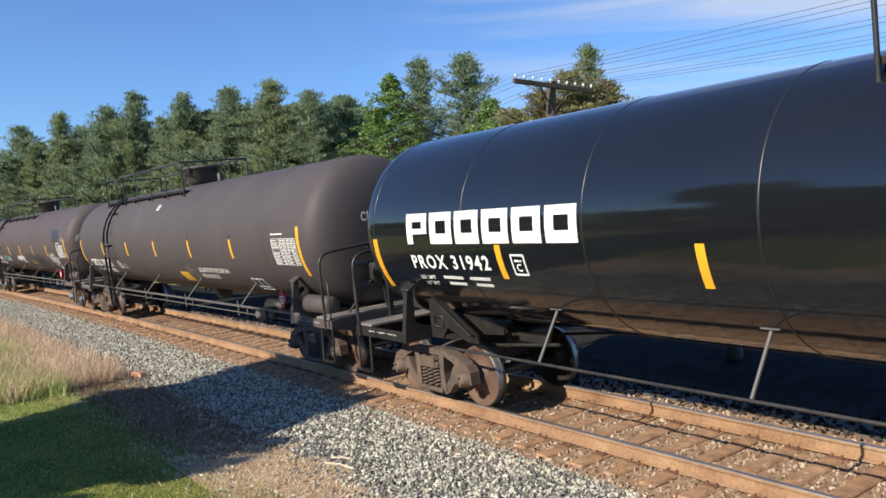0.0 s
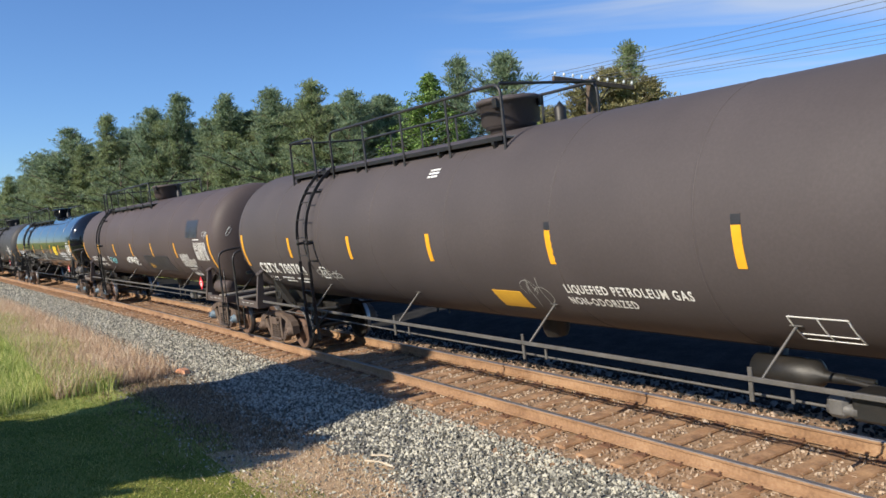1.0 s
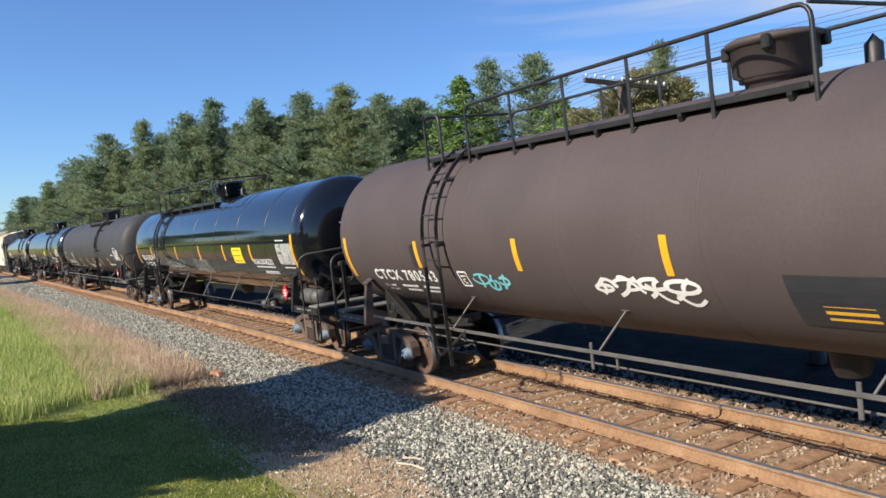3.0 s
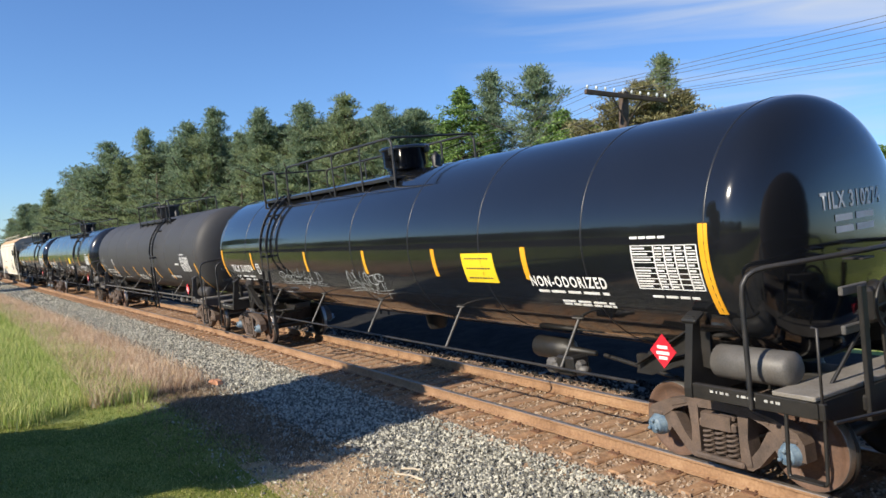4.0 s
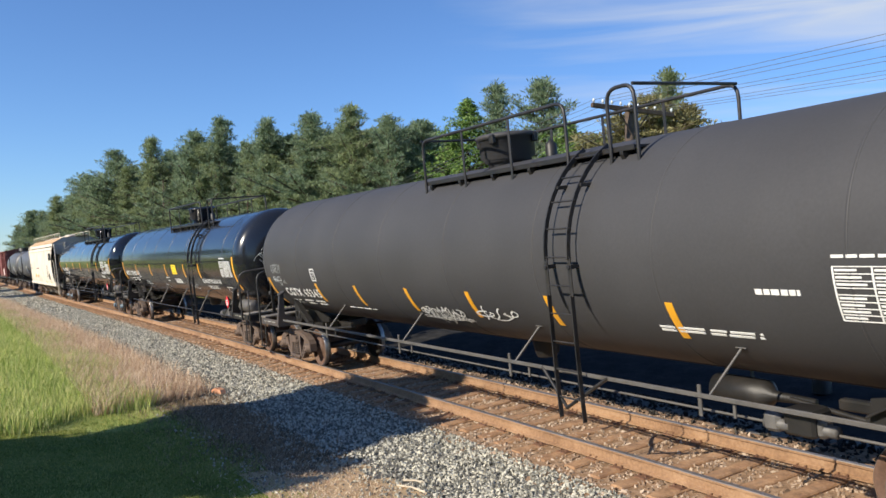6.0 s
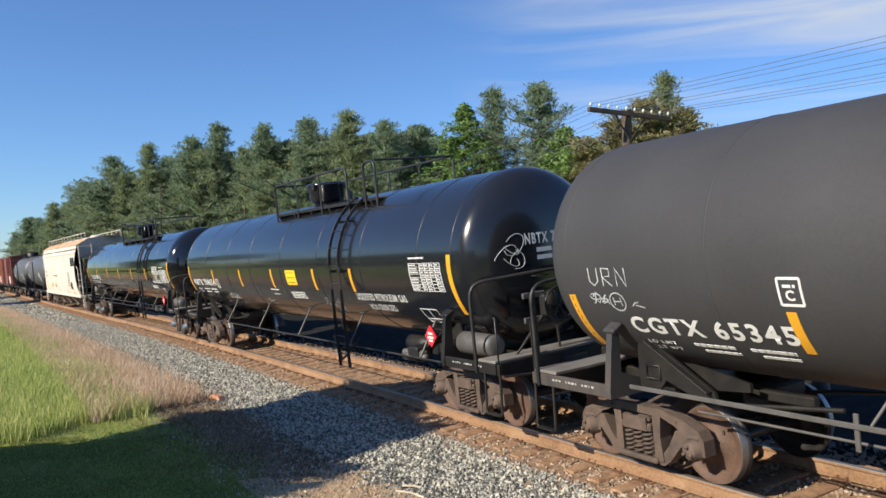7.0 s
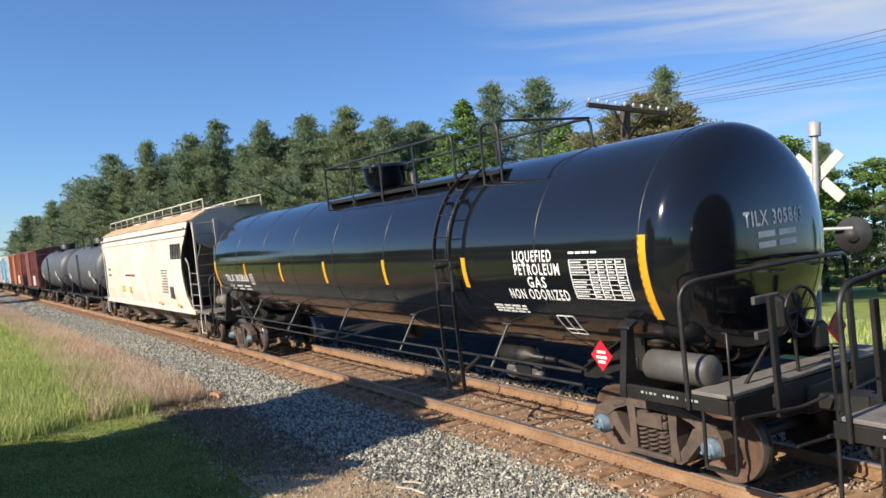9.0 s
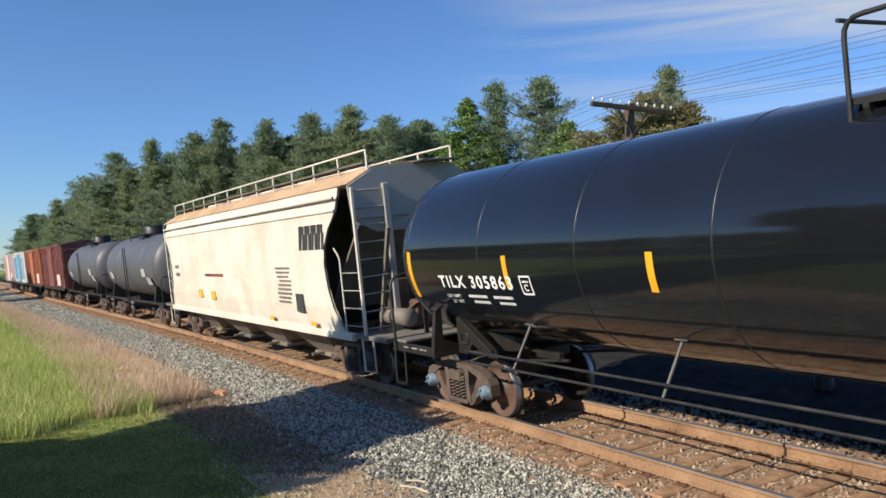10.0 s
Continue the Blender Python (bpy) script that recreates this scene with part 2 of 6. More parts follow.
M = dict(
    black=tank_paint("black_gloss_paint", (0.0085, 0.0095, 0.012), 0.1, DUST, 0.035, 0.5),
    black2=tank_paint("black_satin_paint", (0.013, 0.0145, 0.018), 0.2, DUST, 0.06, 0.4),
    bead=tank_paint("black_weld_paint", (0.012, 0.013, 0.016), 0.36, DUST, 0.06),
    brown=tank_paint("brown_grey_paint", (0.068, 0.058, 0.059), 0.62, DUST, 0.4, spec=0.3),
    brown2=tank_paint("weathered_brown_paint", (0.074, 0.058, 0.057), 0.62, DUST, 0.5, spec=0.3),
    grey=tank_paint("dark_grey_paint", (0.048, 0.048, 0.051), 0.6, DUST, 0.5, spec=0.3),
    midgrey=tank_paint("mid_grey_paint", (0.085, 0.088, 0.098), 0.5, DUST, 0.5),
    frame=material("black_frame_paint", [(0.008, 0.008, 0.008), (0.018, 0.017, 0.016)], 0.5, 0, 3, 40, 0.15, dirt=((0.09, 0.068, 0.05), 0.16, 4)),
    pipe=material("dusty_black_pipe", [(0.009, 0.01, 0.012), (0.024, 0.024, 0.026)], 0.45, 0, 4, 50, 0.1, dirt=((0.16, 0.13, 0.1), 0.2, 3)),
    truck=material("dusty_cast_steel", [(0.04, 0.03, 0.025), (0.085, 0.062, 0.05), (0.14, 0.1, 0.08)], 0.75, 0, 5, 60, 0.35, dirt=((0.17, 0.11, 0.075), 0.5, 3)),
    wheel=material("rusty_wheel_steel", [(0.07, 0.042, 0.03), (0.16, 0.09, 0.06)], 0.7, 0.1, 3, 40, 0.2, dirt=((0.03, 0.025, 0.022), 0.6, 2)),
    tread=material("worn_bright_steel", [(0.22, 0.21, 0.2), (0.38, 0.37, 0.36)], 0.42, 0.85, 8, 60, 0.05),
    white=material("white_lettering", [(0.62, 0.62, 0.6), (0.82, 0.82, 0.8)], 0.6, 0, 6, 60, 0.0),
    dimwhite=material("faded_white_stencil", [(0.25, 0.25, 0.24), (0.48, 0.48, 0.46)], 0.7, 0, 6, 60, 0.0),
    chalk=material("pale_paint_scrawl", [(0.3, 0.33, 0.34), (0.6, 0.63, 0.62)], 0.7, 0, 9, 60, 0.0),
    cyan=material("cyan_spray_paint", [(0.1, 0.45, 0.52), (0.25, 0.62, 0.66)], 0.6, 0, 6, 60, 0.0),
    yellow=material("amber_reflective_strip", [(0.72, 0.33, 0.02), (0.85, 0.42, 0.03)], 0.35, 0, 5, 80, 0.0),
    decal=material("yellow_notice_panel", [(0.8, 0.55, 0.02), (0.9, 0.64, 0.03)], 0.5, 0, 5, 80, 0.0),
    orange=material("orange_yellow_panel", [(0.62, 0.34, 0.03), (0.75, 0.42, 0.04)], 0.6, 0, 5, 80, 0.0),
    ink=material("dark_print", [(0.03, 0.03, 0.03), (0.06, 0.06, 0.06)], 0.6, 0, 5, 80, 0.0),
    patch=material("dark_paint_patch", [(0.022, 0.024, 0.03), (0.035, 0.036, 0.042)], 0.45, 0, 5, 80, 0.0),
    red=material("red_placard", [(0.55, 0.015, 0.03), (0.68, 0.03, 0.05)], 0.4, 0, 5, 80, 0.0),
    deck=material("galvanised_walkway", [(0.13, 0.12, 0.11), (0.28, 0.26, 0.23)], 0.6, 0.2, 3, 50, 0.2, dirt=((0.15, 0.11, 0.08), 0.4, 5)),
    cap=material("blue_white_bearing_cap", [(0.04, 0.09, 0.16), (0.2, 0.26, 0.3)], 0.5, 0, 14, 60, 0.0),
    cream=material("cream_hopper_paint", [(0.56, 0.5, 0.41), (0.68, 0.63, 0.54), (0.74, 0.7, 0.62)], 0.6, 0, 0.7, 12, 0.05, dirt=((0.42, 0.27, 0.15), 0.35, 1.1)),
    hopgrey=material("grey_hopper_end", [(0.1, 0.095, 0.085), (0.2, 0.19, 0.17)], 0.65, 0, 2, 30, 0.1, dirt=((0.28, 0.19, 0.12), 0.5, 2)),
    hopend=material("pale_grey_hopper_steel", [(0.3, 0.29, 0.27), (0.42, 0.41, 0.38)], 0.6, 0, 2, 30, 0.1, dirt=((0.28, 0.19, 0.12), 0.4, 2)),
    roofrust=material("rusty_roof", [(0.36, 0.2, 0.1), (0.62, 0.45, 0.28)], 0.75, 0, 1.5, 20, 0.15),
    boxred=material("oxide_red_paint", [(0.12, 0.028, 0.03), (0.2, 0.05, 0.048)], 0.65, 0, 1.0, 20, 0.1, dirt=((0.34, 0.2, 0.15), 0.5, 1.2)),
    boxrust=material("orange_rust_paint", [(0.27, 0.08, 0.04), (0.42, 0.15, 0.08)], 0.7, 0, 1.0, 20, 0.1, dirt=((0.2, 0.1, 0.06), 0.6, 1.2)),
    boxwhite=material("chalky_white_paint", [(0.62, 0.62, 0.6), (0.76, 0.76, 0.74)], 0.6, 0, 1.0, 20, 0.05, dirt=((0.4, 0.34, 0.28), 0.4, 1.2)),
    boxblue=material("blue_panel_paint", [(0.1, 0.25, 0.4), (0.18, 0.36, 0.5)], 0.6, 0, 1.0, 20, 0.05),
    boxpink=material("faded_pink_paint", [(0.55, 0.4, 0.38), (0.68, 0.54, 0.52)], 0.6, 0, 1.0, 20, 0.05),
    rail=material("rusty_rail_web", [(0.15, 0.08, 0.042), (0.28, 0.165, 0.09), (0.39, 0.25, 0.145)], 0.8, 0, 2.0, 25, 0.25, mode="world"),
    railtop=material("polished_railhead", [(0.2, 0.17, 0.15), (0.33, 0.29, 0.26)], 0.45, 0.7, 1.5, 40, 0.05, mode="world"),
    tie=material("rust_stained_timber_tie", [(0.2, 0.1, 0.05), (0.33, 0.19, 0.1), (0.44, 0.27, 0.15)], 0.9, 0, 5, 30, 0.6, mode="world", dirt=((0.1, 0.065, 0.045), 0.7, 6)),
    iron=material("brown_track_iron", [(0.1, 0.05, 0.03), (0.2, 0.1, 0.055)], 0.85, 0, 6, 60, 0.3),
    stone=material("crushed_grey_ballast", [(0.11, 0.107, 0.09), (0.25, 0.243, 0.205), (0.36, 0.347, 0.29), (0.5, 0.475, 0.39)], 0.85, 0, 8, 50, 0.3, mode="island", rand=0.75),
    stonebrown=material("rust_dusted_ballast", [(0.16, 0.11, 0.075), (0.3, 0.21, 0.14), (0.42, 0.33, 0.25)], 0.9, 0, 8, 50, 0.3, mode="island", rand=0.6),
    bed=material("ballast_bed", [(0.045, 0.043, 0.04), (0.15, 0.145, 0.13), (0.28, 0.27, 0.24)], 0.95, 0, 14, 34, 1.0, mode="world", spec=0.1),
    bedbrown=material("rusty_ballast_bed", [(0.11, 0.075, 0.05), (0.28, 0.18, 0.11), (0.38, 0.28, 0.2)], 0.95, 0, 9, 34, 1.0, mode="world", spec=0.1),
    # far shoulder stones, with the train's shade put into their colour
    shadestone=material("shade_dark_stones", [(0.014, 0.0135, 0.013), (0.03, 0.028, 0.026), (0.06, 0.055, 0.05)], 0.95, 0, 8, 50, 0.3, mode="island", rand=0.7, spec=0.1),
    gearbar=material("dusty_grey_pipe", [(0.06, 0.058, 0.056), (0.13, 0.125, 0.12)], 0.55, 0.1, 4, 50, 0.1, dirt=((0.16, 0.13, 0.1), 0.3, 3)),
    # near-black ground: the train's shade as colour, also used unseen behind the camera
    shadebed=material("shade_dark_bed", [(0.014, 0.014, 0.0145), (0.026, 0.026, 0.026), (0.045, 0.043, 0.04)], 0.95, 0, 3, 20, 0.8, mode="world", spec=0.05),
    dirt=material("dry_gravelly_dirt", [(0.24, 0.165, 0.092), (0.43, 0.31, 0.185), (0.54, 0.41, 0.265)], 0.95, 0, 2.2, 26, 0.8, mode="world", spec=0.1),
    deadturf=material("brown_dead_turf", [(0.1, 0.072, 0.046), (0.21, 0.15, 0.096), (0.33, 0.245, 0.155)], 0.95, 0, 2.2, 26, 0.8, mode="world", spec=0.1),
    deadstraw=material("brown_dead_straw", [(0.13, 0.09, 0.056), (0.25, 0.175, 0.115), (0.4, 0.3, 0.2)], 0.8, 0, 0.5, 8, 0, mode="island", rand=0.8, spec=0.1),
    lawn=material("mown_grass_ground", [(0.06, 0.08, 0.016), (0.15, 0.175, 0.035), (0.27, 0.26, 0.075)], 0.95, 0, 1.2, 30, 0.8, mode="world", spec=0.1),
    meadow=material("meadow_ground", [(0.13, 0.17, 0.04), (0.27, 0.32, 0.09), (0.44, 0.44, 0.17)], 0.95, 0, 0.6, 16, 0.8, mode="world", spec=0.1),
    field=material("sunlit_field_ground", [(0.16, 0.22, 0.05), (0.27, 0.32, 0.08), (0.35, 0.36, 0.12)], 0.95, 0, 0.3, 9, 0.8, mode="world", spec=0.1),
    blade=material("tall_green_grass", [(0.2, 0.29, 0.06), (0.4, 0.5, 0.13), (0.66, 0.65, 0.28)], 0.6, 0, 0.5, 8, 0, mode="island", rand=0.8, spec=0.2),
    drygrass=material("dry_tan_grass", [(0.46, 0.31, 0.21), (0.63, 0.47, 0.33), (0.75, 0.62, 0.46)], 0.8, 0, 0.5, 8, 0, mode="island", rand=0.8, spec=0.1),
    shortgrass=material("short_lawn_grass", [(0.1, 0.15, 0.026), (0.21, 0.265, 0.055), (0.42, 0.41, 0.135)], 0.7, 0, 0.5, 8, 0, mode="island", rand=0.7, spec=0.2),
    bark=material("grey_brown_bark", [(0.06, 0.045, 0.035), (0.16, 0.12, 0.095)], 0.9, 0, 4, 30, 0.8),
    needles=material("dark_pine_needles", [(0.14, 0.2, 0.118), (0.215, 0.29, 0.172), (0.31, 0.385, 0.24)], 0.75, 0, 0.6, 6, 0, mode="island", rand=0.8, spec=0.25),
    needles2=material("olive_pine_needles", [(0.17, 0.22, 0.112), (0.25, 0.312, 0.16), (0.35, 0.405, 0.215)], 0.75, 0, 0.6, 6, 0, mode="island", rand=0.8, spec=0.25),
    leaves=material("fresh_green_leaves", [(0.08, 0.15, 0.035), (0.155, 0.265, 0.065), (0.27, 0.39, 0.115)], 0.55, 0, 0.6, 6, 0, mode="island", rand=0.8, spec=0.3),
    leaves2=material("yellow_green_leaves", [(0.13, 0.125, 0.055), (0.23, 0.215, 0.1), (0.34, 0.31, 0.155)], 0.55, 0, 0.6, 6, 0, mode="island", rand=0.8, spec=0.3),
    pole=material("creosoted_pole_wood", [(0.05, 0.035, 0.026), (0.13, 0.095, 0.07)], 0.9, 0, 4, 40, 0.5),
    wire=material("weathered_copper_wire", [(0.09, 0.1, 0.11), (0.16, 0.17, 0.18)], 0.6, 0.3, 4, 40, 0),
    glassins=material("pale_insulator", [(0.5, 0.55, 0.56), (0.7, 0.74, 0.74)], 0.15, 0, 4, 40, 0),
    silver=material("galvanised_mast", [(0.36, 0.36, 0.35), (0.5, 0.5, 0.48)], 0.5, 0.2, 4, 40, 0.1),
    signwhite=material("white_crossbuck_board", [(0.5, 0.46, 0.4), (0.62, 0.58, 0.5)], 0.5, 0, 3, 40, 0),
    clay=material("orange_plastic_scrap", [(0.62, 0.27, 0.14), (0.75, 0.4, 0.24)], 0.6, 0, 8, 40, 0.2),
    stick=material("bleached_stick", [(0.4, 0.33, 0.24), (0.6, 0.52, 0.4)], 0.85, 0, 8, 40, 0.4),
)
lamp_red = bpy.data.materials.new("lit_red_lens")
lamp_red.use_nodes = True
lamp_red.node_tree.nodes["Principled BSDF"].inputs["Base Color"].default_value = (0.5, 0.01, 0.02, 1)
lamp_red.node_tree.nodes["Principled BSDF"].inputs["Emission Color"].default_value = (1.0, 0.02, 0.04, 1)
lamp_red.node_tree.nodes["Principled BSDF"].inputs["Emission Strength"].default_value = 0.35
M["lens"] = lamp_red
for key in ("blade", "drygrass", "shortgrass", "needles", "needles2", "leaves", "leaves2"):
    # leaves let some light through
    nt = M[key].node_tree
    tr = nt.nodes.new("ShaderNodeBsdfTranslucent")
    ms = nt.nodes.new("ShaderNodeMixShader")
    ms.inputs[0].default_value = 0.48 if key.startswith("needles") else 0.3
    nt.links.new(nt.nodes["Principled BSDF"].inputs["Base Color"].links[0].from_socket, tr.inputs["Color"])
    nt.links.new(nt.nodes["Principled BSDF"].outputs[0], ms.inputs[1])
    nt.links.new(tr.outputs[0], ms.inputs[2])
    nt.links.new(ms.outputs[0], nt.nodes["Material Output"].inputs["Surface"])


# ---------- mesh tools ----------
class Geo:
    """Collects faces for one mesh."""

    def __init__(self):
        self.v, self.f, self.smooth, self.mi = [], [], [], []

    def add(self, verts, faces, smooth=False, mi=0):
        o = len(self.v)
        self.v += [tuple(p) for p in verts]
        self.f += [tuple(i + o for i in q) for q in faces]
        self.smooth += [smooth] * len(faces)
        self.mi += [mi] * len(faces)
        return self

    def box(self, c, s, b=0.012, rot=None, taper=1.0, mi=0):
        """A box with chamfered edges."""
        h = [q / 2 for q in s]
        b = min(b, min(h) * 0.6)
        vs, idx = [], {}
        for sx in (-1, 1):
            for sy in (-1, 1):
                for sz in (-1, 1):
                    for ax in range(3):
                        p = [sx * (h[0] - b), sy * (h[1] - b), sz * (h[2] - b)]
                        p[ax] = (sx, sy, sz)[ax] * h[ax]
                        if sz > 0:
                            p[0] *= taper
                            p[1] *= taper
                        idx[sx, sy, sz, ax] = len(vs)
                        vs.append(p)
        fs = []
        S = (-1, 1)
        for a in S:
            fs.append([idx[a, y, z, 0] for y, z in ((-1, -1), (1, -1), (1, 1), (-1, 1))])
            fs.append([idx[x, a, z, 1] for x, z in ((-1, -1), (1, -1), (1, 1), (-1, 1))])
            fs.append([idx[x, y, a, 2] for x, y in ((-1, -1), (1, -1), (1, 1), (-1, 1))])
            for c2 in S:
                fs.append([idx[-1, a, c2, 1], idx[1, a, c2, 1], idx[1, a, c2, 2], idx[-1, a, c2, 2]])
                fs.append([idx[a, -1, c2, 0], idx[a, 1, c2, 0], idx[a, 1, c2, 2], idx[a, -1, c2, 2]])
                fs.append([idx[a, c2, -1, 0], idx[a, c2, 1, 0], idx[a, c2, 1, 1], idx[a, c2, -1, 1]])
                for d in S:
                    fs.append([idx[a, c2, d, 0], idx[a, c2, d, 1], idx[a, c2, d, 2]])
        m = (rot or Matrix()).to_3x3()
        c = Vector(c)
        return self.add([m @ Vector(p) + c for p in vs], fs, mi=mi)

    def path(self, pts, r, n=8, bend=0.0, closed=False, mi=0):
        """A tube along points, its corners rounded by bend."""
        pts = [Vector(p) for p in pts]
        if bend:
            out = [pts[0]]
            for a, b, c in zip(pts, pts[1:], pts[2:]):
                u, w = (a - b), (c - b)
                d = min(bend, u.length * 0.45, w.length * 0.45)
                p, q = b + u.normalized() * d, b + w.normalized() * d
                for k in range(5):
                    t = k / 4
                    out.append(p * (1 - t) ** 2 + b * 2 * t * (1 - t) + q * t * t)
            pts = out + [pts[-1]]
        vs, fs = [], []
        N = len(pts)
        up = None
        for i, p in enumerate(pts):
            if closed:
                d = (pts[(i + 1) % N] - pts[i - 1]).normalized()
            else:
                d = (pts[min(i + 1, N - 1)] - pts[max(i - 1, 0)]).normalized()
            if up is None:
                up = d.orthogonal().normalized()
            up = (up - d * up.dot(d)).normalized()
            side = d.cross(up)
            for k in range(n):
                a = 2 * math.pi * k / n
                vs.append(p + up * (r * math.cos(a)) + side * (r * math.sin(a)))
        for i in range(N if closed else N - 1):
            for k in range(n):
                j = (i + 1) % N
                fs.append((i * n + k, i * n + (k + 1) % n, j * n + (k + 1) % n, j * n + k))
        self.add(vs, fs, True, mi)
        if not closed:
            self.add(vs[:n], [tuple(range(n))[::-1]], mi=mi)
            self.add(vs[-n:], [tuple(range(n))], mi=mi)
        return self

    def lathe(self, prof, origin, axis, n=24, smooth=True, mi=0):
        """Turns (distance along axis, radius) round an axis 'x', 'y' or 'z' through origin."""
        vs, fs = [], []
        for a, r in prof:
            for k in range(n):
                w = 2 * math.pi * k / n
                p, q = r * math.cos(w), r * math.sin(w)
                vs.append({"x": (a, p, q), "y": (q, a, p), "z": (p, q, a)}[axis])
        for i in range(len(prof) - 1):
            for k in range(n):
                fs.append((i * n + k, i * n + (k + 1) % n, (i + 1) * n + (k + 1) % n, (i + 1) * n + k))
        o = Vector(origin)
        return self.add([Vector(p) + o for p in vs], fs, smooth, mi)

    def prism(self, poly, y0, y1, plane="xz", mi=0):
        """A polygon in a plane, pushed from y0 to y1 along the third axis."""
        def place(u, w, d):
            return {"xz": (u, d, w), "yz": (d, u, w), "xy": (u, w, d)}[plane]
        n = len(poly)
        vs = [place(u, w, y0) for u, w in poly] + [place(u, w, y1) for u, w in poly]
        fs = [tuple(range(n))[::-1], tuple(range(n, 2 * n))]
        fs += [(i, (i + 1) % n, n + (i + 1) % n, n + i) for i in range(n)]
        return self.add(vs, fs, mi=mi)

    def mesh(self, name, mats, fix=True):
        me = bpy.data.meshes.new(name)
        me.from_pydata(self.v, [], self.f)
        for m in (mats if isinstance(mats, (list, tuple)) else [mats]):
            me.materials.append(m)
        me.polygons.foreach_set("use_smooth", self.smooth)
        me.polygons.foreach_set("material_index", self.mi)
        if fix:
            bm = bmesh.new()
            bm.from_mesh(me)
            bmesh.ops.recalc_face_normals(bm, faces=bm.faces)
            bm.to_mesh(me)
            bm.free()
        me.update()
        return me


def part(name, geo, mat, parent, label="", fix=True, at=None):
    ob = new(name, geo.mesh(name, mat, fix) if isinstance(geo, Geo) else geo)
    ob.parent = parent
    if at is not None:
        ob.matrix_basis = at
    if label:
        ob["label"] = label
    return ob


def raw_mesh(name, verts, faces, mat, smooth=False):
    """A large mesh from arrays of like faces."""
    me = bpy.data.meshes.new(name)
    k = faces.shape[1]
    me.vertices.add(len(verts))
    me.vertices.foreach_set("co", verts.astype(np.float32).ravel())
    me.loops.add(faces.size)
    me.loops.foreach_set("vertex_index", faces.astype(np.int32).ravel())
    me.polygons.add(len(faces))
    me.polygons.foreach_set("loop_start", np.arange(0, faces.size, k, dtype=np.int32))
    me.polygons.foreach_set("loop_total", np.full(len(faces), k, dtype=np.int32))
    me.polygons.foreach_set("use_smooth", np.full(len(faces), smooth))
    me.materials.append(mat)
    me.update(calc_edges=True)
    me.validate()
    return me


# ---------- the line of the track ----------
TRACK_Y, CURVE, BANK, GAUGE = 8.066, 0.001427, 0.1095, 1.435
CURVE_END = -42.0


def track_y(x):
    x = np.minimum(x, 0.0)
    c = np.maximum(x, CURVE_END)
    return TRACK_Y - CURVE * c * c / 2 + (x - c) * (-CURVE * CURVE_END)


def track_frame(s):
    c = max(min(s, 0.0), CURVE_END)
    a = math.atan(-CURVE * c)
    return Matrix.Translation((s, float(track_y(s)), 0)) @ Matrix.Rotation(a, 4, "Z") @ Matrix.Rotation(BANK, 4, "X")


def ground_z(x, y):
    """Banked ballast bed that falls off to the verge on both sides."""
    u = y - track_y(x)
    bed = -0.215 + np.clip(u, -1.5, 1.5) * math.tan(BANK)
    near = np.interp(u, [-60, -12, -4.4, -3.3, -1.9, -1.5], [-0.3, -0.38, -0.5, -0.52, -0.42, bed_low])
    far = np.interp(u, [1.5, 2.0, 3.6, 6, 40, 200], [bed_high, 0.0, -0.5, -0.55, -0.45, -0.2])
    level = np.interp(u, [1.5, 2.0, 3.0, 4.6, 6.2, 12, 24, 40, 200], [bed_high, -0.04, -0.05, 0.3, 0.4, 0.3, -0.3, -0.45, -0.2])
    far = far + (level - far) * np.clip((x + 46) / 18, 0, 1)      # level with the crossing road
    z = np.where(u < -1.5, near, np.where(u > 1.5, far, bed))
    return z + 0.025 * np.sin(x * 0.9 + y * 0.7) * np.sin(y * 1.3 - x * 0.35) * (np.abs(u) > 1.9)


bed_low = -0.215 - 1.5 * math.tan(BANK)
bed_high = -0.215 + 1.5 * math.tan(BANK)


# ---------- ground ----------
def ground():
    xs = np.concatenate([[-3000, -1500, -800, -450, -300, -220, -180, -150], np.arange(-130, 26, 0.6), [32, 45, 70, 120, 250, 600, 1500, 3000]])
    us = np.concatenate([[-3000, -1500, -700, -300, -150, -80, -50, -35, -28], np.arange(-22, -5, 0.5), np.arange(-5, 5, 0.22), np.arange(5, 12, 0.7),
                         [13, 15, 18, 22, 28, 36, 48, 65, 90, 140, 220, 400, 800, 1600, 3000]])
    X, U = np.meshgrid(xs, us, indexing="ij")
    Y = U + track_y(X)
    Z = ground_z(X, Y)
    verts = np.stack([X, Y, Z], -1).reshape(-1, 3)
    nx, nu = len(xs), len(us)
    i, j = np.meshgrid(np.arange(nx - 1), np.arange(nu - 1), indexing="ij")
    a = (i * nu + j).ravel()
    faces = np.stack([a, a + nu, a + nu + 1, a + 1], 1)
    me = raw_mesh("ground", verts, faces, M["bed"], True)
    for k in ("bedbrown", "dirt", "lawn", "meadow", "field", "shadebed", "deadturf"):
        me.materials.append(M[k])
    c = verts[faces].mean(1)
    u = c[:, 1] - track_y(c[:, 0]) + 0.25 * np.sin(c[:, 0] * 1.7) * np.sin(c[:, 0] * 0.43 + 1)
    mi = np.zeros(len(faces), np.int32)
    mi[np.abs(u) < 1.75] = 1
    mi[u < -3.3 + np.minimum(c[:, 0] + 14, 0) * 0.014] = 2
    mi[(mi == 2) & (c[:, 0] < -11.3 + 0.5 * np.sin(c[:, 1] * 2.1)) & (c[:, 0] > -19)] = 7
    mi[u < -4.7 + np.minimum(c[:, 0] + 14, 0) * 0.016 + 0.3 * np.sin(c[:, 0] * 0.8)] = 3
